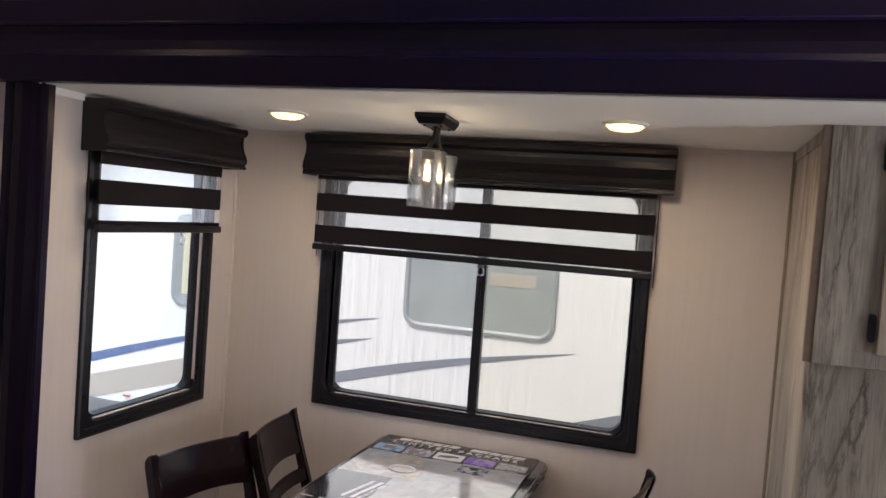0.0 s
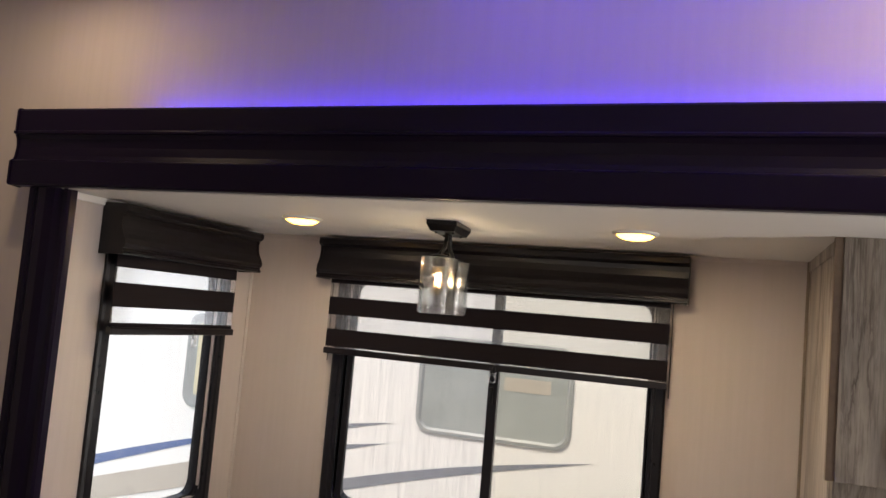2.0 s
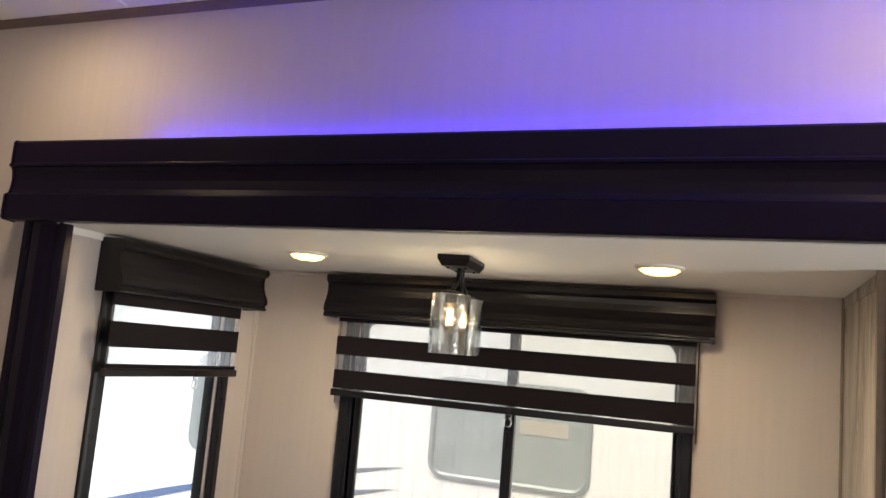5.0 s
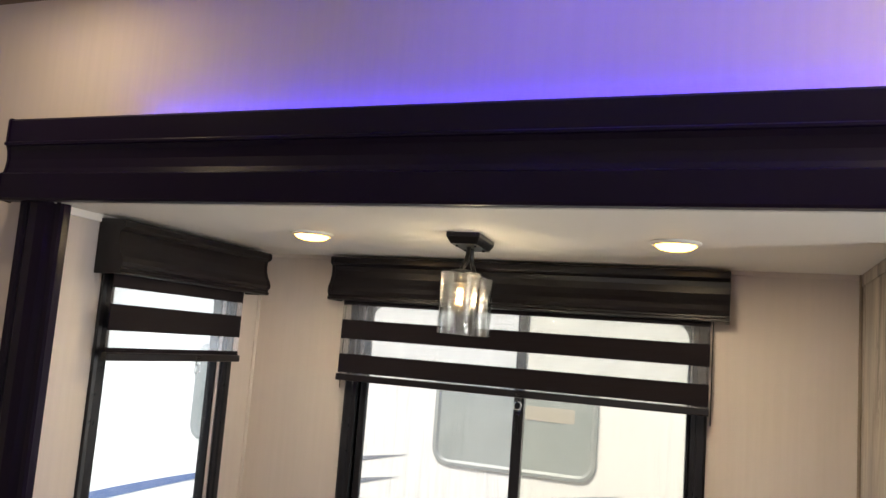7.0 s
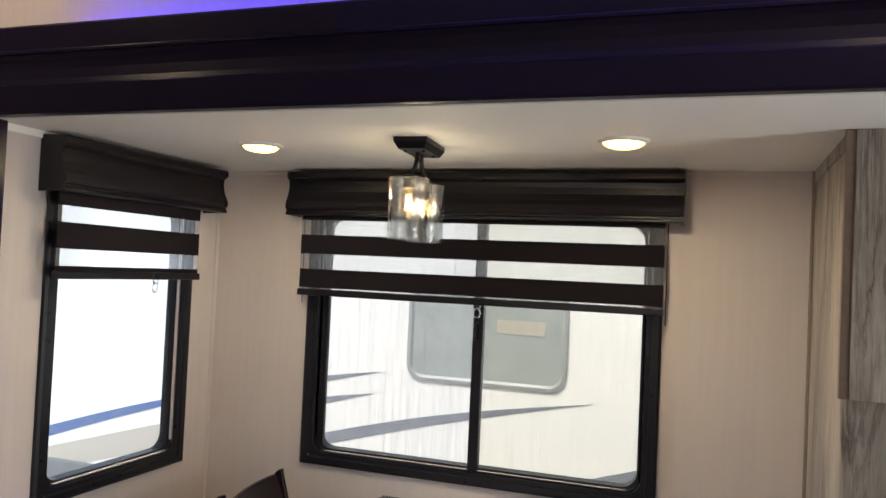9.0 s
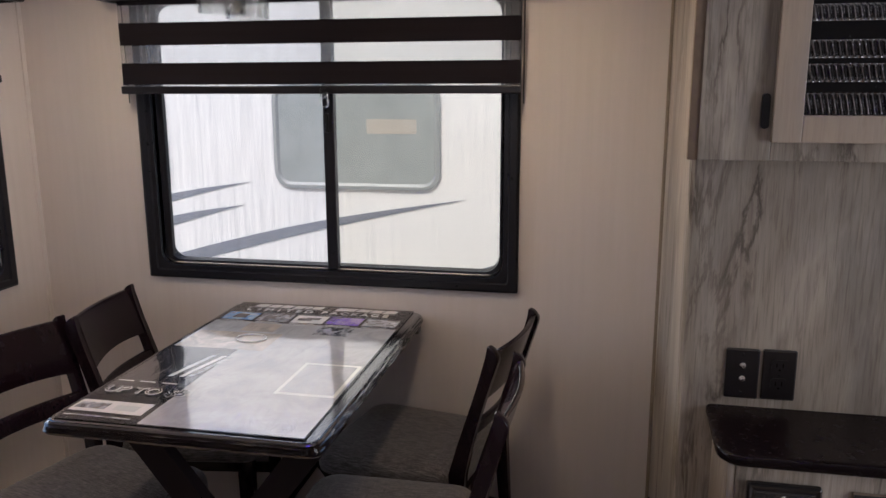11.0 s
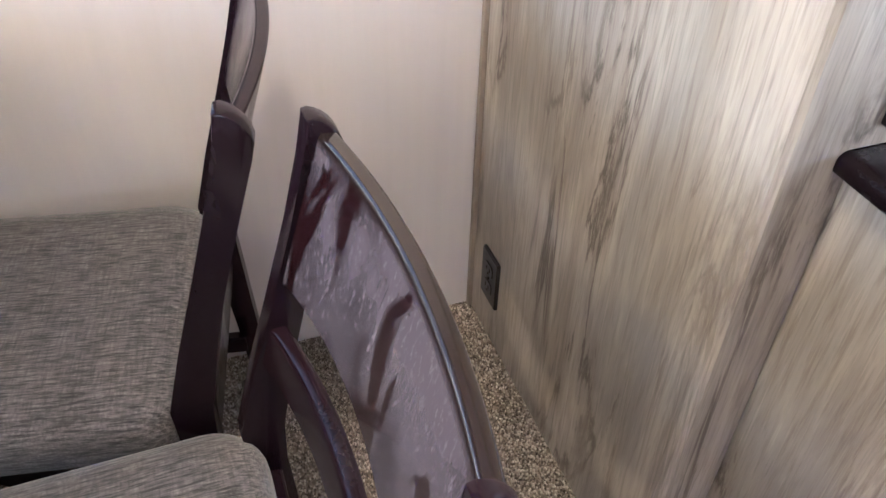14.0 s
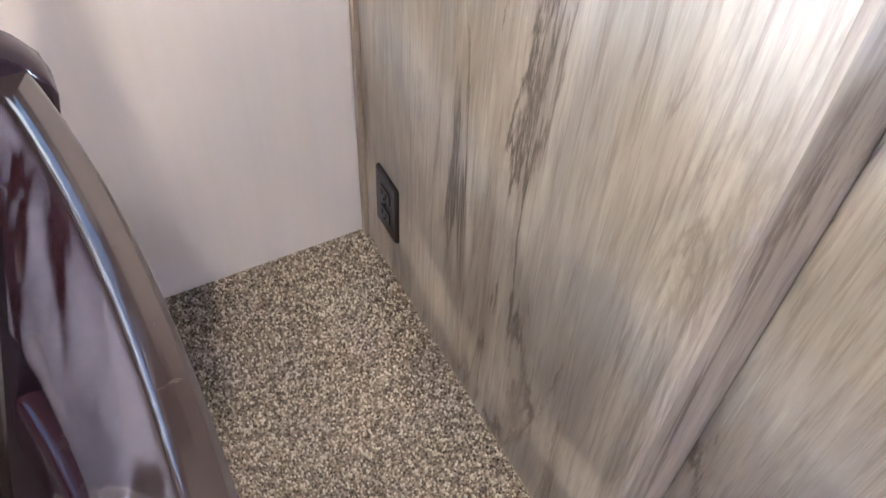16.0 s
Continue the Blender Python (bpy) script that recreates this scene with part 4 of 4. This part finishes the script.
for u, m in ((0.20, PRINT_SKY), (0.25, PRINT_WHITE), (0.285, PRINT_GREY)):
    sheet("photo_stripe", u, u + 0.022, 0.29, 0.46, m, 0.0008, "", 0.35)
sheet("photo", 0.72, 0.98, 0.23, 0.455, PRINT_WHITE, 0.0005)
sheet("photo_field", 0.735, 0.965, 0.242, 0.443, PRINT_PALE, 0.0009)
sheet("photo", 0.345, 0.995, 0.004, 0.196, PRINT_PALE, 0.0005)
ring_pts = [(-0.10 + 0.045 * math.cos(k * math.pi / 16), 0.115 + 0.035 * math.sin(k * math.pi / 16), 0.0042) for k in range(33)]
part("badge", tube(ring_pts, 0.002, 5), PRINT_WHITE, poster)
for i in range(3):
    sheet("small_print", 0.02 + 0.10 * i, 0.09 + 0.10 * i, 0.238, 0.244, PRINT_WHITE, 0.0007)
words("offer", "UP TO $5", 0.050, PRINT_WHITE, poster, pose(-0.17, -0.342 * PH, 0.0058), 0.0016)
words("offer_shadow", "UP TO $5", 0.050, INK, poster, pose(-0.17, -0.342 * PH, 0.0064), -0.0004)
sheet("label_strip", 0.01, 0.32, 0.045, 0.110, PRINT_WHITE, 0.0005)
sheet("label_mark", 0.18, 0.28, 0.06, 0.09, PRINT_SKY, 0.0009)
sheet("label_mark", 0.02, 0.15, 0.06, 0.095, PRINT_GREY, 0.0009)
sheet("small_print", 0.02, 0.30, 0.02, 0.027, PRINT_GREY, 0.0005)

# ---- chairs ----


def post_x(z):
    """Middle of a rear post, back of the seat centre."""
    return 0.226 - 0.03 * min(z, 0.45) / 0.45 if z < 0.45 else 0.196 + 0.112 * ((z - 0.45) / 0.395) ** 1.1


def dining_chair(place, turn, label, rail_wood):
    ch = thing("dining_chair", place, label, "chair", "chairs round the dining table", turn=turn)
    ch.scale = (1.0, 1.0, 0.967)
    half = 0.202
    for s in (-1, 1):
        front, back = [], []
        for z in (0.0, 0.2, 0.40, 0.46, 0.55, 0.64, 0.73, 0.80):
            w = 0.0165 + 0.006 * max(0, 1 - abs(z - 0.46) / 0.2)
            front.append((post_x(z) + 0.005 - w, z))
            back.append((post_x(z) + 0.005 + w, z))
        tip = [(post_x(0.80) - 0.0115 + 0.004 + 0.033 * math.sin(k * math.pi / 16), 0.806 + 0.042 * math.cos(k * math.pi / 16)) for k in range(8)]
        tip[0] = (tip[0][0] + 0.001, tip[0][1] - 0.002)
        y0, y1 = sorted((s * half, s * (half - 0.026)))
        bm = prism(front + tip + back[::-1], "y", y0, y1)
        bmesh.ops.bevel(bm, geom=[e for e in bm.edges if abs(e.verts[0].co.y - e.verts[1].co.y) < 1e-6], offset=0.003, segments=2, profile=0.5, affect="EDGES")
        part("rear_post", bm, CHAIR_WOOD, ch, "", True)
        legs = [(-0.205, 0.0), (-0.168, 0.0), (-0.160, 0.396), (-0.207, 0.396)]
        part("front_leg", prism(legs, "y", *sorted((s * 0.178, s * 0.142))), CHAIR_WOOD, ch)
        part("side_apron", block((-0.165, min(s * 0.170, s * 0.150), 0.340), (0.195, max(s * 0.170, s * 0.150), 0.398), 0.003), CHAIR_WOOD, ch)
        part("bolt", tube([(0.205, s * 0.165, 0.385), (0.170, s * 0.150, 0.385)], 0.005, 8), BLACK_METAL, ch)
        part("side_stretcher", block((-0.165, min(s * 0.168, s * 0.150), 0.16), (0.215, max(s * 0.168, s * 0.150), 0.195), 0.003), CHAIR_WOOD, ch)
    part("front_apron", block((-0.195, -0.142, 0.340), (-0.175, 0.142, 0.398), 0.003), CHAIR_WOOD, ch)
    part("rear_apron", block((0.196, -0.166, 0.340), (0.216, 0.166, 0.398), 0.003), CHAIR_WOOD, ch)

    def rail(name, z0, z1, bow, thick, sag):
        loops = []
        for k in range(25):
            s = -1 + 2 * k / 24
            y = s * (half - 0.022)
            b = bow * (1 - s * s)
            section = []
            lo = z0 + sag * (1 - s * s)
            n = 5
            for x, z in rounded(-thick / 2, thick / 2, lo, z1, min(thick / 2 - 0.0005, 0.0036 if name == "top_rail" else 0.008), n):
                section.append((post_x(z) + b + x, y, z))
            loops.append(section)
        part(name, loft(loops), rail_wood if name == "top_rail" else CHAIR_WOOD, ch, "", True)
    rail("top_rail", 0.672, 0.832, 0.0195, 0.0155, 0.012)
    rail("lower_rail", 0.562, 0.616, 0.024, 0.019, 0.006)
    steps = ((0.386, 0.010), (0.392, 0.002), (0.404, 0.0), (0.426, 0.001), (0.441, 0.006), (0.451, 0.015), (0.458, 0.030), (0.463, 0.055), (0.466, 0.10))
    part("seat", loft([[(x, y, z) for x, y in rounded(-0.245 + d, 0.203 - d * 0.7, -0.212 + d, 0.212 - d, max(0.062 - d * 0.2, 0.03), 7)] for z, d in steps]), SEAT_CLOTH, ch, "charcoal tweed padded seat", True)
    return ch


def seat_at(tip_a, tip_b, facing):
    """Places a chair by the tips of its two posts."""
    a, b = Vector(tip_a), Vector(tip_b)
    d = (b - a).normalized() * facing
    turn = math.degrees(math.atan2(-d.x, d.y))
    mid = (a + b) / 2 - (Matrix.Rotation(radians(turn), 2) @ Vector((0.2866, 0)))
    return (mid.x, mid.y, 0.0), turn


spots = [((-0.196, 2.438), (-0.119, 2.835), 1, "dark espresso dining chair pushed under the table beside the wall"),
         ((-0.121, 2.026), (-0.124, 2.432), 1, "dark espresso dining chair with smeared dust on its backrest"),
         ((-1.550, 2.125), (-1.460, 2.485), -1, "dark espresso dining chair turned slightly to the table"),
         ((-1.412, 2.492), (-1.468, 2.860), -1, "dark espresso dining chair beside the back wall")]
for a, b, facing, label in spots:
    place, turn = seat_at(a, b, facing)
    if facing == 1:
        first = dining_chair(place, turn, label, RAIL_WOOD if "smeared" in label else CHAIR_WOOD)
        whole = first if "smeared" not in label else whole
    else:
        tagged(copy_thing(whole, pose(*place, 0, 0, turn)), label)

# ---- outside ----
gm = Mat("grey_gravel", (0.3, 0.29, 0.27), 0.95)
gn = gm.noise(gm.coords((40, 40, 40)), 1.0, 5, 0.7)
gm.colour(gm.ramp(gn, (0.3, (0.28, 0.27, 0.25)), (0.7, (0.52, 0.50, 0.47))))
structure("ground", block((-300, -300, -0.95), (300, 300, -0.85)), gm.m, "pale grey gravel lot")

cw = Mat("white_trailer_skin", (0.82, 0.82, 0.81), 0.3)
band = cw.noise(cw.coords((2, 2, 0.4)), 1.0, 3)
cw.colour(cw.mix(band, (0.79, 0.785, 0.755), (0.85, 0.845, 0.82)))
cw.bump(cw.noise(cw.coords((1.5, 1.5, 8)), 1.0, 2), 0.1, 0.004)
SKIN = cw.m
CREAM = plain("cream_trailer_skin", (0.70, 0.66, 0.57), 0.35, 0, 0.04, 3)
GREY_VINYL = plain("grey_blue_decal", (0.20, 0.215, 0.25), 0.4, 0, 0.2, 14)
BLUE_VINYL = plain("blue_decal", (0.09, 0.14, 0.30), 0.4, 0, 0.1, 10)
TAN_VINYL = plain("tan_decal", (0.45, 0.41, 0.35), 0.4, 0, 0.1, 10)
FAR_GLASS = plain("dark_tinted_glass", (0.33, 0.355, 0.345), 0.10, 0, 0.25, 5)
FAR_FRAME = plain("grey_window_trim", (0.30, 0.315, 0.31), 0.4, 0, 0.1, 20)

trailer = thing("travel_trailer", (-2.0, 4.8, -0.85), "white travel trailer with grey-blue swoosh decals parked alongside", "travel trailer")
skin_face = [(0.0, 0.45), (0.0, 2.95), (0.10, 3.12), (2.3, 3.12), (2.3, 0.45)]
part("shell", prism(skin_face, "x", -5.0, 4.4), SKIN, trailer)
part("underframe", block((-4.8, 0.15, 0.25), (4.2, 2.1, 0.45)), SOFT_BLACK, trailer)
for x in (0.6, 1.4):
    part("wheel", loft([[(x + r * math.cos(a * math.pi / 12), y, 0.33 + r * math.sin(a * math.pi / 12)) for a in range(24)] for r, y in ((0.2, 0.12), (0.31, 0.10), (0.33, 0.13), (0.33, 0.28), (0.3, 0.31))]), SOFT_BLACK, trailer)


def swoosh(tip, end, bottom, bow, mat, name="decal", n=18):
    """A tapering curved decal; the tip and the two ends of its wide side as (x, z)."""
    up, lo = [], []
    for k in range(n + 1):
        s = k / n
        x = tip[0] + (end[0] - tip[0]) * s
        b = bow * math.sin(math.pi * s)
        up.append((x, tip[1] + (end[1] - tip[1]) * s + b))
        lo.append((tip[0] + (bottom[0] - tip[0]) * s, tip[1] + (bottom[1] - tip[1]) * s + b * 0.6))
    pts = [(x + 2.0, z + 0.85) for x, z in up + lo[:0:-1]]
    part(name, prism(pts, "y", -0.004, 0.0), mat, trailer)


swoosh((-1.932, 0.927), (-2.65, 0.80), (-2.65, 0.740), 0.01, GREY_VINYL)
swoosh((-1.979, 0.789), (-2.65, 0.665), (-2.65, 0.585), 0.01, GREY_VINYL)
swoosh((-0.651, 0.852), (-2.65, 0.415), (-2.65, 0.335), 0.045, GREY_VINYL)
swoosh((-0.70, 0.42), (-0.1, 0.61), (-0.1, 0.37), 0.0, GREY_VINYL)
swoosh((-2.70, 0.80), (-4.9, 0.200), (-4.9, 0.115), 0.035, BLUE_VINYL)
band = [(-2.60, 0.62), (-2.80, 0.645), (-5.6, -0.125), (-5.6, -0.30), (-2.80, 0.475), (-2.60, 0.56)]
part("decal", prism([(x + 2.0, z + 0.85) for x, z in band], "y", -0.0045, 0.0), TAN_VINYL, trailer, "broad tan decal band")
part("storage_hatch", block((-2.62, -0.020, 0.50), (-1.84, 0.0, 0.945), 0.012), plain("grey_hatch", (0.16, 0.165, 0.165), 0.5, 0, 0.3, 9), trailer, "dark grey storage hatch")
part("marker_light", block((-1.89, -0.016, 0.990), (-1.83, -0.003, 1.003), 0.003), plain("red_marker_lens", (0.45, 0.13, 0.07), 0.2, 0, 0.1, 20), trailer, "small red marker light")
part("lower_skin", block((-4.99, -0.003, 0.45), (4.4, 0.0, 0.86)), CREAM, trailer)


def far_window(x0, x1, z0, z1, rim=0.035):
    w = part("window", loft([[(x + 2.0, y, z + 0.85) for x, z in rounded(a, b, c, d, r)] for a, b, c, d, r, y in (
        (x0, x1, z0, z1, 0.10, 0.0), (x0, x1, z0, z1, 0.10, -0.014), (x0 + 0.02, x1 - 0.02, z0 + 0.02, z1 - 0.02, 0.085, -0.016), (x0 + rim, x1 - rim, z0 + rim, z1 - rim, 0.07, -0.006),
        (x0 + rim, x1 - rim, z0 + rim, z1 - rim, 0.07, 0.0))], ring=True), FAR_FRAME, trailer)
    part("pane", prism([(x + 2.0, z + 0.85) for x, z in rounded(x0 + 0.03, x1 - 0.03, z0 + 0.03, z1 - 0.03, 0.075)], "y", -0.005, -0.001), FAR_GLASS, w)
    return w


w1 = far_window(-1.772, -0.797, 0.897, 1.50)
part("blind", prism([(x + 2.0, z + 0.85) for x, z in rounded(-1.217, -0.930, 1.212, 1.292, 0.01)], "y", -0.008, -0.0052), TAN_VINYL, w1)
w2 = far_window(-3.53, -2.443, 0.845, 1.50, 0.065)
part("curtain", prism([(x + 2.0, z + 0.85) for x, z in rounded(-3.445, -3.395, 0.935, 1.43, 0.01)], "y", -0.008, -0.0052), plain("cream_curtain", (0.62, 0.56, 0.38), 0.8, 0, 0.1, 20), w2, "cream curtain edge")

# ---- the pile of the carpet in the open corner ----
rng = np.random.default_rng(4)
gx, gy = np.meshgrid(np.arange(-0.32, HL - 0.002, 0.0034), np.arange(2.12, BACK - 0.003, 0.0034))
cx = gx.ravel() + rng.normal(0, 0.0010, gx.size)
cy = gy.ravel() + rng.normal(0, 0.0010, gx.size)
ok = (cx < HL - 0.003) & (cy < BACK - 0.003)
cx, cy = cx[ok], cy[ok]
n = cx.size
turn0 = rng.uniform(0, 6.28, n)
rad = rng.uniform(0.0014, 0.0023, n)
hgt = rng.uniform(0.0030, 0.0065, n)
verts = np.zeros((n, 9, 3))
for k in range(4):
    a = turn0 + k * math.pi / 2
    verts[:, k] = np.stack((cx + rad * np.cos(a), cy + rad * np.sin(a), np.full(n, 0.0003)), 1)
    verts[:, 4 + k] = np.stack((cx + rad * 0.95 * np.cos(a + 0.3), cy + rad * 0.95 * np.sin(a + 0.3), hgt * 0.65), 1)
verts[:, 8] = np.stack((cx + rng.normal(0, 0.0006, n), cy + rng.normal(0, 0.0006, n), hgt), 1)
first_v = (np.arange(n) * 9)[:, None, None]
quads = (np.array([[k, (k + 1) % 4, 4 + (k + 1) % 4, 4 + k] for k in range(4)])[None] + first_v).reshape(-1, 4)
tris = (np.array([[4 + k, 4 + (k + 1) % 4, 8] for k in range(4)])[None] + first_v).reshape(-1, 3)
me = bpy.data.meshes.new("carpet_pile")
me.from_pydata(verts.reshape(-1, 3).tolist(), [], quads.tolist() + tris.tolist())
pm = Mat("carpet_yarn", (0.2, 0.16, 0.12), 1.0)
geo = pm.t.nodes.new("ShaderNodeNewGeometry")
cl = pm.noise(pm.coords((120, 120, 1)), 1.0, 2)
mixv = pm.node("ShaderNodeMath")
mixv.operation = "MULTIPLY_ADD"
mixv.inputs[1].default_value = 0.62
pm.link(geo.outputs["Random Per Island"], mixv.inputs[0])
half_n = pm.node("ShaderNodeMath")
half_n.operation = "MULTIPLY"
half_n.inputs[1].default_value = 0.38
pm.link(cl, half_n.inputs[0])
pm.link(half_n.outputs[0], mixv.inputs[2])
pm.colour(pm.ramp(mixv.outputs[0], (0.15, (0.045, 0.034, 0.027)), (0.42, (0.17, 0.136, 0.108)), (0.62, (0.33, 0.275, 0.225)), (0.85, (0.60, 0.53, 0.44))))
me.materials.append(pm.m)
tagged(new("carpet_pile", me), "short looped pile of the speckled beige carpet", "carpet", "", "stuff")
